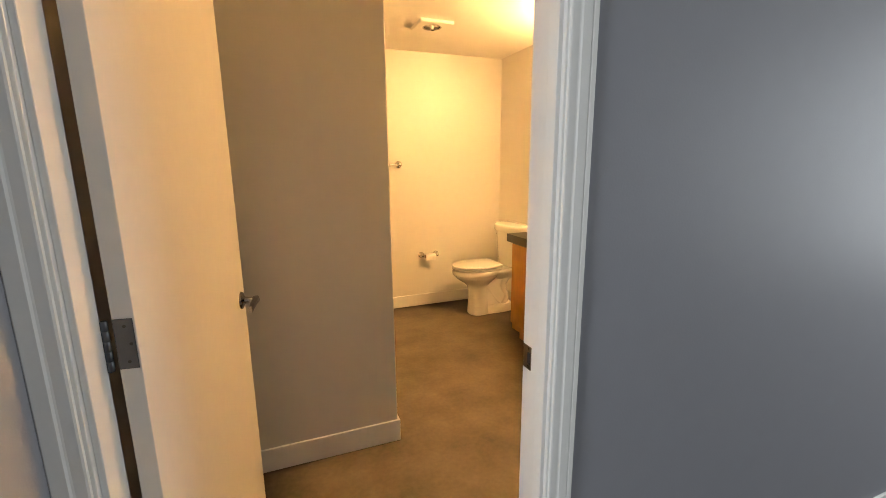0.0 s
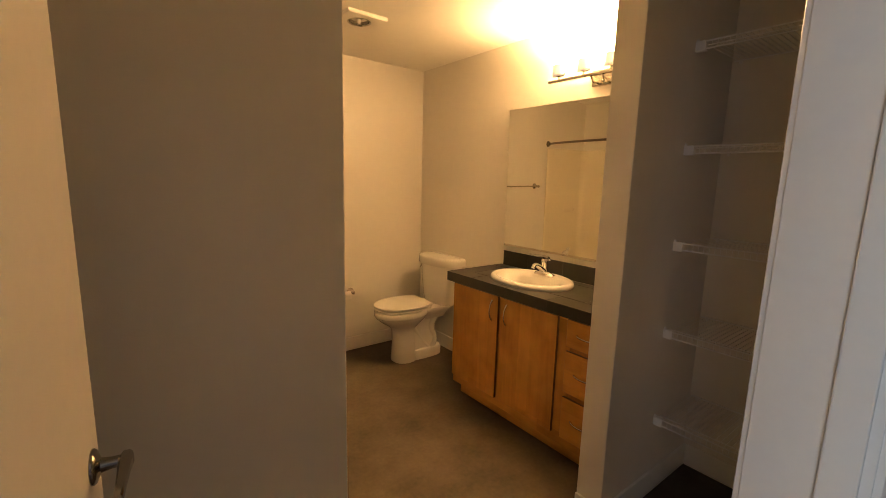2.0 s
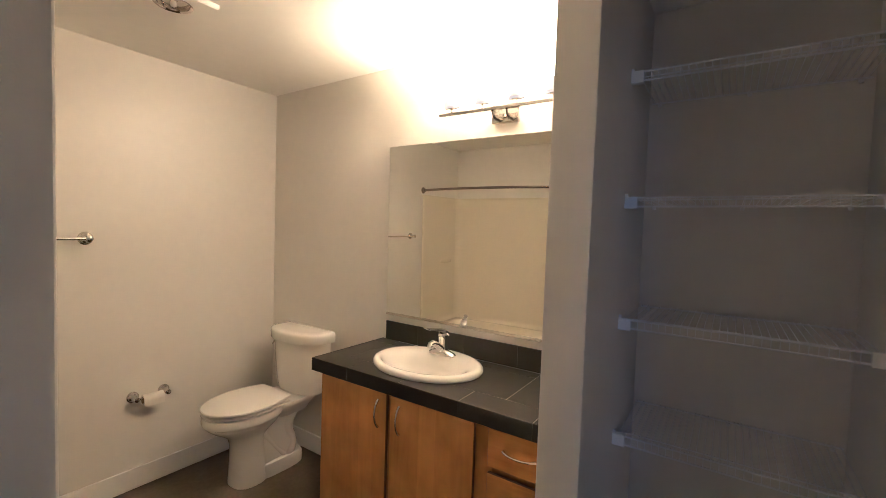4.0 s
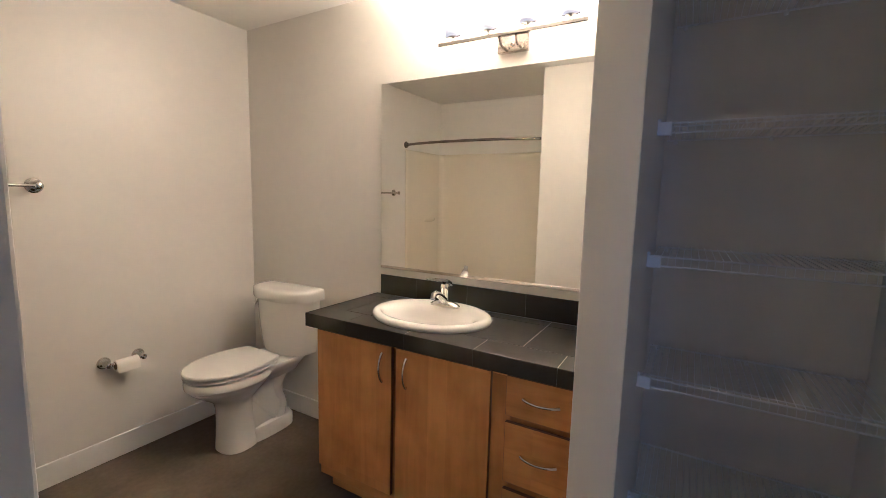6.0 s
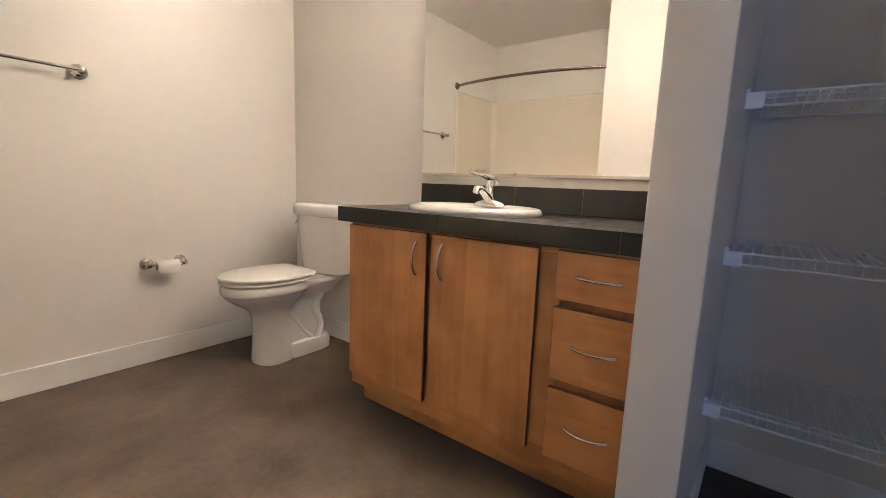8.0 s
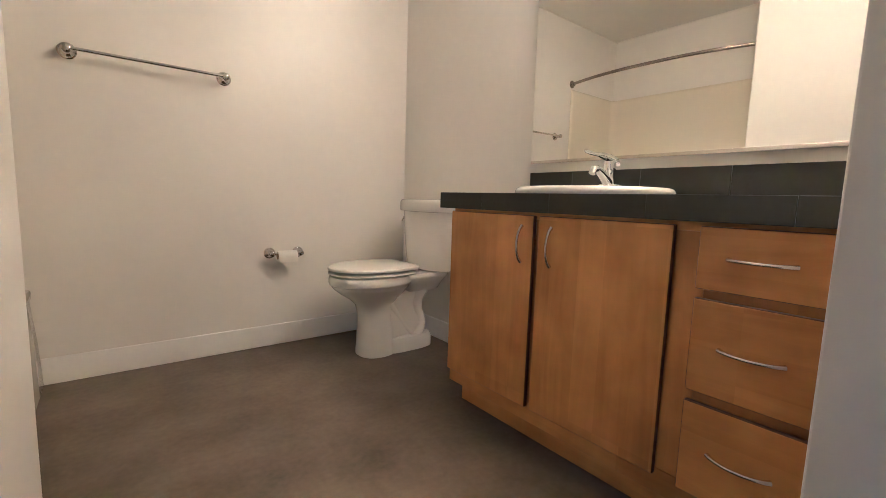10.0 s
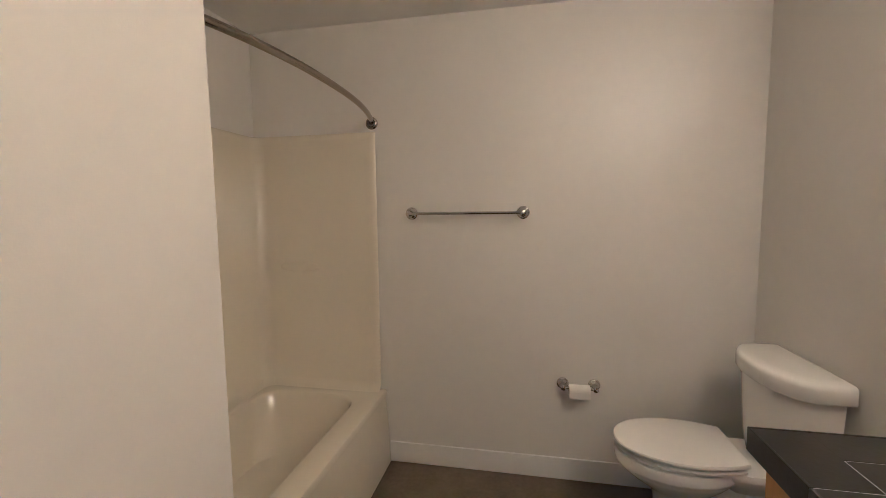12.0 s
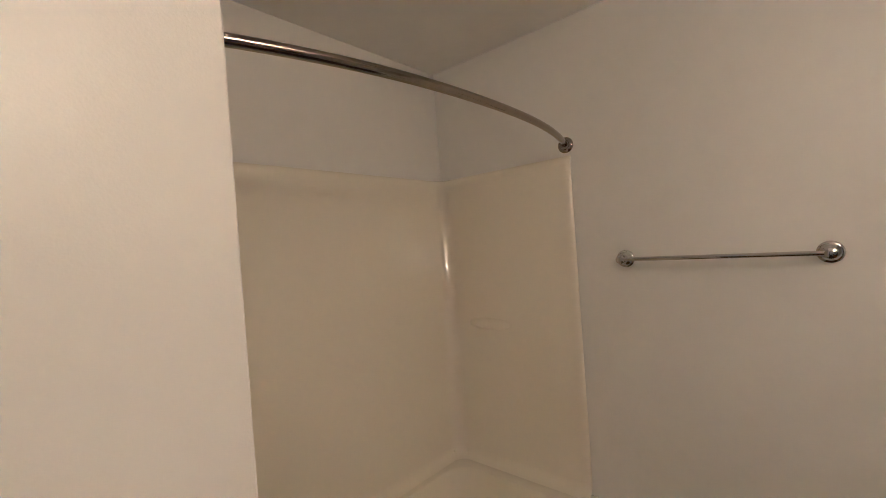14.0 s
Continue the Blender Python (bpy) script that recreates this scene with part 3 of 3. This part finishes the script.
# mirror
mirror = thing("mirror", EX - 0.003, 2.365, 1.054, "large frameless wall mirror above the vanity", "mirror")
mirror.matrix_world = pose(EX - 0.0095, 2.365, 1.054, 0, -0.45, 0.6)
MH, MW = 0.966, (2.978 - VY0 - 0.012) / 2
part("glass", B(-0.005, -MW, 0, -0.0005, MW, MH, bevel=0.0009, seg=1), MIRROR, mirror)
part("backing", B(-0.0004, -MW, 0, 0.014, MW, MH), NICKEL, mirror)
part("bottom_channel", B(-0.008, -MW, -0.006, -0.0052, MW, 0.007, bevel=0.0006, seg=1), HANDLE, mirror, "thin nickel mirror channel")

# vanity light
LY, LZ = 2.250, 2.081
light = thing("vanity_light", EX, LY, LZ, "brushed nickel vanity light with four frosted glass shades, lit", "wall lamp")
part("back_plate", B(-0.022, -0.072, 0.0, 0, 0.072, 0.095, bevel=0.004), HANDLE, light)
part("bar", B(-0.100, -0.335, 0.046, -0.076, 0.335, 0.062, bevel=0.002), HANDLE, light)
for s in (-1, 1):
    part("arm", tube(bmesh.new(), ((-0.020, 0.035 * s, 0.018), (-0.045, 0.035 * s, 0.014), (-0.070, 0.036 * s, 0.024), (-0.084, 0.038 * s, 0.046)), 0.0055, 10), NICKEL, light, smooth=True)
part("finial", lathe(bmesh.new(), ((0.009, 0), (0.009, 0.006), (0.005, 0.012)), pose(-0.022, 0, 0.03, 0, -90), 14), CHROME, light, smooth=True)
for k in range(4):
    y = 0.264 - 0.176 * k
    holder = part("holder", lathe(bmesh.new(), ((0.006, 0.062), (0.006, 0.076), (0.016, 0.078), (0.021, 0.080), (0.021, 0.083), (0.010, 0.0835)), pose(-0.088, y, 0), 20), HANDLE, light, smooth=True)
    part("shade", lathe(bmesh.new(), ((0.026, 0.084), (0.034, 0.085), (0.0375, 0.089), (0.038, 0.094), (0.038, 0.146), (0.0375, 0.147)), pose(-0.088, y, 0), 28), FROST, light, "white frosted glass shade foot", smooth=True)
    part("shade", lathe(bmesh.new(), ((0.0375, 0.148), (0.038, 0.150), (0.038, 0.200), (0.036, 0.201), (0.035, 0.196), (0.030, 0.190)), pose(-0.088, y, 0), 28), SHADE, light, "glowing frosted glass shade", smooth=True)
    for dy in (-0.036, 0.036):
        part("pin", tube(bmesh.new(), ((-0.088, y + dy * 0.50, 0.0815), (-0.088, y + dy * 1.12, 0.084), (-0.088, y + dy * 1.25, 0.094)), 0.0020, 8), NICKEL, holder)
    part("bulb", lathe(bmesh.new(), ((0.029, 0.191), (0.027, 0.194), (0.016, 0.1965), (0.004, 0.197)), pose(-0.088, y, 0), 24), BULB, light, "glowing bulb", smooth=True)


# ---- toilet ----
toilet = thing("toilet", EX, 3.673, 0, "white two-piece toilet with the lid closed", "toilet")


def tring(u, a, b, z, power=2.0, n=40):
    return oval(-u, 0, z, a, b, n, power)


bowl = [tring(.452, .104, .104, 0, 2.4), tring(.452, .105, .105, .012, 2.4), tring(.453, .101, .099, .07, 2.3), tring(.455, .097, .094, .16, 2.2), tring(.457, .097, .094, .24, 2.1), tring(.460, .108, .100, .285), tring(.464, .140, .122, .318), tring(.470, .184, .150, .350), tring(.474, .212, .170, .376), tring(.475, .224, .178, .390), tring(.475, .226, .180, .398), tring(.475, .236, .186, .404), tring(.475, .239, .188, .414), tring(.475, .239, .188, .438), tring(.475, .235, .184, .449), tring(.475, .226, .176, .453)]
part("bowl", loft(bmesh.new(), bowl), CHINA, toilet, smooth=True)
foot = [tring(.265, .175, .098, 0, 3.2), tring(.265, .175, .098, .060, 3.2), tring(.268, .168, .091, .080, 3.0), tring(.280, .140, .070, .092, 2.6)]
part("foot", loft(bmesh.new(), foot), CHINA, toilet, smooth=True)
for s in (-1, 1):
    part("bolt_cap", lathe(bmesh.new(), ((0.013, 0.072), (0.013, 0.084), (0.010, 0.091), (0.004, 0.094)), pose(-0.21, s * 0.072, 0), 16), CHINA, toilet, smooth=True)


def limb(path, sizes):
    """A swelling pipe in the upright middle plane, wide across."""
    pts, rings = [Vector((-u, 0, z)) for u, z in path], []
    for i, p in enumerate(pts):
        d = (pts[min(i + 1, len(pts) - 1)] - pts[max(i - 1, 0)]).normalized()
        nrm = Vector((-d.z, 0, d.x))
        w, h = sizes[i]
        rings.append([p + nrm * h * math.cos(2 * math.pi * k / 24) + Vector((0, 1, 0)) * w * math.copysign(abs(math.sin(2 * math.pi * k / 24)) ** 0.8, math.sin(2 * math.pi * k / 24)) for k in range(24)])
    return loft(bmesh.new(), rings)


part("trapway", limb(((.170, .410), (.182, .360), (.205, .315), (.222, .270), (.214, .228), (.190, .190), (.180, .150), (.192, .110), (.215, .070), (.230, .030)), ((.100, .070), (.092, .066), (.086, .062), (.083, .056), (.081, .049), (.080, .046), (.081, .048), (.084, .055), (.086, .062), (.088, .066))), CHINA, toilet, smooth=True)
part("trap_inlet", limb(((.455, .345), (.415, .300), (.372, .250), (.335, .198), (.300, .148), (.262, .105), (.225, .070)), ((.090, .060), (.084, .050), (.078, .043), (.076, .038), (.076, .036), (.078, .038), (.080, .042))), CHINA, toilet, smooth=True)
part("trap_web", B(-0.44, -0.074, 0.03, -0.175, 0.074, 0.385, bevel=0.018, seg=4), CHINA, toilet, smooth=True)
deck = [tring(.180, .135, .085, .340, 3), tring(.190, .160, .118, .385, 3.2), tring(.200, .192, .150, .425, 3.4), tring(.200, .194, .152, .442, 3.4), tring(.200, .189, .147, .452, 3.4)]
part("deck", loft(bmesh.new(), deck), CHINA, toilet, smooth=True)


def egg(u0, u1, w, z, back, inset=0.0, n=24):
    """Elongated seat outline: round nose, sides drawn in to a straight back."""
    c, half = u1 - 0.265, []
    for k in range(n + 1):
        t = math.pi / 2 * k / n
        half.append((c + (u1 - inset - c) * math.cos(t), (w - inset) * math.sin(t) ** 0.92))
    for k in range(1, n // 2 + 1):
        f = k / (n // 2)
        half.append((c - (c - u0 - inset) * f, (w - inset) - (w - back) * f ** 1.9))
    return [Vector((-u, v, z)) for u, v in half] + [Vector((-u, -v, z)) for u, v in reversed(half[1:])]


seat = [egg(.268, .700, .178, .4580, .145, .050), egg(.268, .710, .181, .4585, .145, .008), egg(.268, .716, .187, .4615, .145), egg(.268, .717, .188, .470, .145), egg(.268, .712, .184, .4735, .145, .006), egg(.268, .700, .178, .4737, .145, .050)]
part("seat", loft(bmesh.new(), seat), SEAT, toilet, "white plastic toilet seat", smooth=True)
lid = [egg(.258, .700, .176, .4815, .142, .050), egg(.258, .712, .184, .4820, .142, .008), egg(.258, .718, .189, .4850, .142), egg(.258, .719, .190, .494, .142), egg(.258, .717, .188, .4995, .142, .002), egg(.258, .708, .181, .5025, .140, .008)]
part("lid", loft(bmesh.new(), lid), SEAT, toilet, "closed white plastic lid", smooth=True)
for s in (-1, 1):
    part("seat_hinge", tube(bmesh.new(), ((-0.254, s * 0.055, 0.470), (-0.254, s * 0.105, 0.470)), 0.012, 12), SEAT, toilet, smooth=True)


def tank_ring(back, b, z, depth, n=20):
    """Flat back, bowed front with drawn-in corners."""
    out = [Vector((-back, b - 0.016, z)), Vector((-back, -b - 0.016, z))]
    for k in range(n + 1):
        v = -1 + 2 * k / n
        out.append(Vector((-(0.014 + depth * (0.62 + 0.38 * (1 - abs(v) ** 2.6)) * (1 - max(0, abs(v) - 0.93) * 2.5)), v * b - 0.016, z)))
    return out


part("tank", loft(bmesh.new(), [tank_ring(.030, .170, .456, .165), tank_ring(.030, .186, .462, .176), tank_ring(.030, .200, .53, .186), tank_ring(.030, .216, .67, .194), tank_ring(.030, .224, .796, .198)]), CHINA, toilet, smooth=True)
part("tank_lid", loft(bmesh.new(), [tank_ring(.014, .230, .795, .205), tank_ring(.012, .241, .798, .216), tank_ring(.012, .244, .803, .219), tank_ring(.012, .244, .846, .219), tank_ring(.012, .242, .855, .217), tank_ring(.013, .237, .862, .212), tank_ring(.016, .228, .866, .203), tank_ring(.030, .190, .869, .165)]), CHINA, toilet, smooth=True)
lev = part("flush_lever", lathe(bmesh.new(), ((0.012, 0), (0.012, 0.004), (0.008, 0.008), (0.006, 0.012)), pose(-0.135, 0.2025, 0.752, -90), 16), CHROME, toilet, "chrome flush lever", smooth=True)
part("arm", tube(bmesh.new(), ((-0.135, 0.214, 0.752), (-0.142, 0.214, 0.742), (-0.150, 0.213, 0.730)), [0.005, 0.004, 0.005], 10), CHROME, lev, smooth=True)


# ---- fittings on the far wall ----
def wall_post(bm, x, z, out, r=0.034):
    """A stepped round rose on the far wall with a turned post."""
    return lathe(bm, ((r, 0), (r, 0.004), (r * 0.92, 0.007), (r * 0.80, 0.008), (r * 0.74, 0.012), (r * 0.5, 0.016), (r * 0.36, 0.024), (r * 0.34, out - 0.012), (r * 0.46, out - 0.008), (r * 0.46, out + 0.008), (r * 0.2, out + 0.012)), pose(x, 0, z, 90), 28)


bar = thing("towel_bar", 0.909, NY, 1.447, "polished nickel towel bar on the wall", "towel bar")
for s in (-0.302, 0.302):
    part("post", wall_post(bmesh.new(), s, 0, 0.062), CHROME, bar, smooth=True)
part("bar", tube(bmesh.new(), ((-0.302, -0.062, 0), (0.302, -0.062, 0)), 0.0078, 16), CHROME, bar, smooth=True)
holder = thing("toilet_paper_holder", 1.503, NY, 0.537, "polished nickel toilet paper holder on the wall", "paper holder")
for s in (-0.080, 0.080):
    part("post", wall_post(bmesh.new(), s, 0, 0.060, 0.031), CHROME, holder, smooth=True)
part("spindle", tube(bmesh.new(), ((-0.078, -0.060, 0), (0.078, -0.060, 0)), 0.0075, 12), CHROME, holder, smooth=True)
roll = thing("toilet_paper_roll", 1.503, NY - 0.060, 0.526, "nearly used up white toilet paper roll on its holder", "toilet paper")
bm = loft(bmesh.new(), [[Vector((x, r * math.cos(a), r * math.sin(a))) for a in [2 * math.pi * k / 28 for k in range(28)]] for x, r in ((-0.052, 0.0205), (-0.052, 0.0290), (0.052, 0.0290), (0.052, 0.0205), (-0.052, 0.0205))], cap=False)
part("paper", bm, PAPER, roll, smooth=True)
bm = loft(bmesh.new(), [[Vector((x, r * math.cos(a), r * math.sin(a))) for a in [2 * math.pi * k / 28 for k in range(28)]] for x, r in ((-0.053, 0.0188), (-0.053, 0.0203), (0.053, 0.0203), (0.053, 0.0188), (-0.053, 0.0188))], cap=False)
part("core", bm, CARD, roll, "brown cardboard core", smooth=True)
part("loose_sheet", B(-0.052, -0.0302, -0.034, 0.052, -0.0289, 0.002, bevel=0.0004, seg=1), PAPER, roll)


# ---- bathtub with its wall surround ----
tub = thing("bathtub", 0, 0, 0, "cream fibreglass bathtub with moulded wall surround", "bathtub")
TF, TT = 0.430, 0.433   # front of the rim, rim height


def rrect(x0, y0, x1, y1, r, z, n=8):
    out = []
    for cx, cy, a0 in ((x1 - r, y1 - r, 0), (x0 + r, y1 - r, 90), (x0 + r, y0 + r, 180), (x1 - r, y0 + r, 270)):
        for k in range(n):
            a = radians(a0 + 90 * k / (n - 1))
            out.append(Vector((cx + r * math.cos(a), cy + r * math.sin(a), z)))
    return out


ty0, ty1 = PY1 + 0.002, NY - 0.002
rings = [rrect(TX + .002, ty0, TF + .026, ty1, .004, 0.0), rrect(TX + .002, ty0, TF + .016, ty1, .004, .20), rrect(TX + .002, ty0, TF + .002, ty1, .004, .37), rrect(TX + .002, ty0, TF + .001, ty1, .005, .388), rrect(TX + .002, ty0, TF + .007, ty1, .005, .393), rrect(TX + .002, ty0, TF + .007, ty1, .005, .422), rrect(TX + .003, ty0 + .001, TF + .003, ty1 - .001, .006, .430), rrect(TX + .008, ty0 + .006, TF - .006, ty1 - .006, .010, TT),
         rrect(-.262, ty0 + .105, .325, ty1 - .105, .14, TT), rrect(-.254, ty0 + .115, .316, ty1 - .115, .14, .430), rrect(-.246, ty0 + .124, .308, ty1 - .125, .14, .415), rrect(-.225, ty0 + .15, .285, ty1 - .17, .14, .25), rrect(-.200, ty0 + .19, .255, ty1 - .24, .13, .11), rrect(-.16, ty0 + .25, .215, ty1 - .31, .11, .075), rrect(-.10, ty0 + .35, .15, ty1 - .40, .07, .07)]
bm = loft(bmesh.new(), rings)
part("tub", bm, CREAM, tub, smooth=True)
ST = 1.898
bm = bmesh.new()
# one moulded wall: far side, back, near side, with rounded inside corners and a rolled front edge
line, R = [], 0.06
yf, yn, xb, xe = NY - 0.022, PY1 + 0.022, TX + 0.022, 0.408
for k in range(9):   # rolled front edge at the far side
    a = radians(180 * k / 8)
    line.append((xe - 0.034 + 0.034 * math.sin(a), NY - 0.0115 + 0.0105 * math.cos(a)))
for k in range(9):
    a = radians(90 + 90 * k / 8)
    line.append((xb + R + R * math.cos(a), yf - R + R * math.sin(a)))
for k in range(9):
    a = radians(180 + 90 * k / 8)
    line.append((xb + R + R * math.cos(a), yn + R + R * math.sin(a)))
for k in range(9):
    a = radians(180 * k / 8)
    line.append((xe - 0.034 + 0.034 * math.sin(a), PY1 + 0.0115 + 0.0105 * math.cos(a)))
outer = [(xe - 0.034, PY1 + 0.0015), (TX + 0.002, PY1 + 0.0015), (TX + 0.002, NY - 0.0015), (xe - 0.034, NY - 0.0015)]
ringp = line + outer
rings = []
for z, shrink in ((TT - 0.004, -0.048), (TT + 0.003, -0.034), (TT + 0.014, -0.018), (TT + 0.030, -0.006), (TT + 0.050, 0), (ST - 0.040, 0), (ST - 0.020, 0.004), (ST - 0.006, 0.011), (ST, 0.018)):
    rr = []
    for i, (x, y) in enumerate(ringp):
        if i < len(line):
            wx = min(max(x, TX + 0.004), xe)
            ny = y + (shrink if y > (yf - R) else -shrink if y < (yn + R) else 0)
            nx = wx - (shrink if wx < xb + R else 0)
            rr.append(Vector((max(nx, TX + 0.004), min(max(ny, PY1 + 0.002), NY - 0.002), z)))
        else:
            rr.append(Vector((x, y, z)))
    rings.append(rr)
part("surround", loft(bm, rings), CREAM, tub, "glossy cream moulded wall surround", smooth=True)
ledge = [[Vector((-0.07 + p.x, y, 1.145 + p.y)) for p in oval(0, 0, 0, a, b, 40, 2.6)] for y, a, b in ((yf + 0.004, 0.130, 0.034), (yf - 0.001, 0.122, 0.026), (yf - 0.003, 0.108, 0.017), (yf - 0.004, 0.090, 0.007))]
part("soap_ledge", loft(bmesh.new(), ledge), CREAM, tub, smooth=True)

rod = thing("shower_curtain_rod", 0.388, (PY1 + NY) / 2, 1.945, "curved brushed nickel shower curtain rod", "curtain rod")
L = (NY - PY1) / 2
pts = []
for k in range(33):
    s = k / 32 * 2 - 1
    pts.append((0.118 * (1 - abs(s) ** 2.3), s * (L - 0.006), 0))
part("rod", tube(bmesh.new(), pts, 0.0128, 16), NICKEL, rod, smooth=True)
for s in (-1, 1):
    part("flange", lathe(bmesh.new(), ((0.034, 0), (0.034, 0.005), (0.030, 0.010), (0.022, 0.013), (0.020, 0.022), (0.017, 0.030)), pose(0, s * L, 0, 90 * s), 28), NICKEL, rod, smooth=True)


# ---- ceiling fan ----
fan = thing("ceiling_fan_light", 1.285, 3.305, Z, "white square ceiling exhaust fan with a small chrome lamp", "exhaust fan")
bm = bmesh.new()
loft(bm, [oval(0, 0, -0.022, .074, .074, 40), [Vector((max(-.124, min(.124, 2 * p.x * 1.7)), max(-.120, min(.120, 2 * p.y * 1.7)), -0.022)) for p in oval(0, 0, 0, .074, .074, 40)], [Vector((max(-.128, min(.128, 2 * p.x * 1.8)), max(-.124, min(.124, 2 * p.y * 1.8)), -0.016)) for p in oval(0, 0, 0, .074, .074, 40)], [Vector((max(-.128, min(.128, 2 * p.x * 1.8)), max(-.124, min(.124, 2 * p.y * 1.8)), -0.001)) for p in oval(0, 0, 0, .074, .074, 40)], oval(0, 0, -0.001, .074, .074, 40), oval(0, 0, -0.022, .074, .074, 40)], cap=False)
part("grille", bm, CEIL, fan)
part("lamp_ring", loft(bmesh.new(), [oval(0, 0, -.023, .074, .074, 40), oval(0, 0, -.025, .070, .070, 40), oval(0, 0, -.020, .062, .062, 40), oval(0, 0, -.004, .060, .060, 40)], cap=False), CHROME, fan, smooth=True)
part("lamp_bowl", lathe(bmesh.new(), ((0.060, -0.006), (0.040, -0.012), (0.020, -0.010), (0.004, -0.004)), Matrix(), 28), CHROME, fan, smooth=True)
part("lamp_bulb", lathe(bmesh.new(), ((0.010, -0.008), (0.013, -0.016), (0.012, -0.026), (0.006, -0.031)), Matrix(), 20), CHINA, fan, smooth=True)


# ---- wire shelves in the closet ----
SX0, SX1, SY0, SY1 = 2.004, KX - 0.006, KY + 0.006, CY0 - 0.006
SLEN = SY1 - SY0
shelf = thing("wire_shelf", SX0, SY0, 2.112, "white vinyl coated wire shelf in the closet", "shelf", "closet shelves")


def level_tube(a, b, r, n=6):
    return tube(bmesh.new(), (a, b), r, n)


D = SX1 - SX0
part("front_wire", level_tube((0, 0.004, 0), (0, SLEN - 0.004, 0), 0.0034), WIRE, shelf)
part("lip_wire", level_tube((0, 0.004, -0.030), (0, SLEN - 0.004, -0.030), 0.0034), WIRE, shelf)
for f in (0.11,):
    part("brace_wire", level_tube((D * f, 0.004, -0.0045), (D * f, SLEN - 0.004, -0.0045), 0.0026), WIRE, shelf)
part("back_wire", level_tube((D - 0.006, 0.004, -0.0045), (D - 0.006, SLEN - 0.004, -0.0045), 0.0040), WIRE, shelf)
deck_mesh = mesh_of("deck_wire", tube(bmesh.new(), ((0.0, 0, -0.030), (0.0, 0, 0.0), (D * 0.5, 0, 0.0012), (D - 0.002, 0, 0.0)), 0.0012, 5), WIRE, True)
n = 31
for k in range(n):
    w = new("deck_wire", deck_mesh)
    w.parent = shelf
    w.location = (0, 0.014 + (SLEN - 0.028) * k / (n - 1), 0.001)
for yy, s in ((0.0, 1), (SLEN, -1)):
    br = part("end_bracket", box(bmesh.new(), -0.007, yy - 0.005 * s if s > 0 else yy - 0.036, -0.037, 0.016, yy + 0.036 if s > 0 else yy + 0.005, 0.004, bevel=0.002), PLASTIC, shelf, "white plastic end bracket")
    part("bracket_tab", B(-0.001, yy - 0.005 if s > 0 else yy - 0.004, 0.004, 0.006, yy + 0.004 if s > 0 else yy + 0.005, 0.014, bevel=0.001), PLASTIC, br)
for f in (0.05, 0.5, 0.95):
    part("wall_clip", lathe(bmesh.new(), ((0.006, 0), (0.0075, 0.004), (0.0075, 0.012), (0.004, 0.015)), pose(D - 0.009, SLEN * f, -0.020), 12), PLASTIC, shelf, smooth=True)
for z in (1.687, 1.264, 0.852, 0.412):
    copy_thing(shelf, pose(SX0, SY0, z))
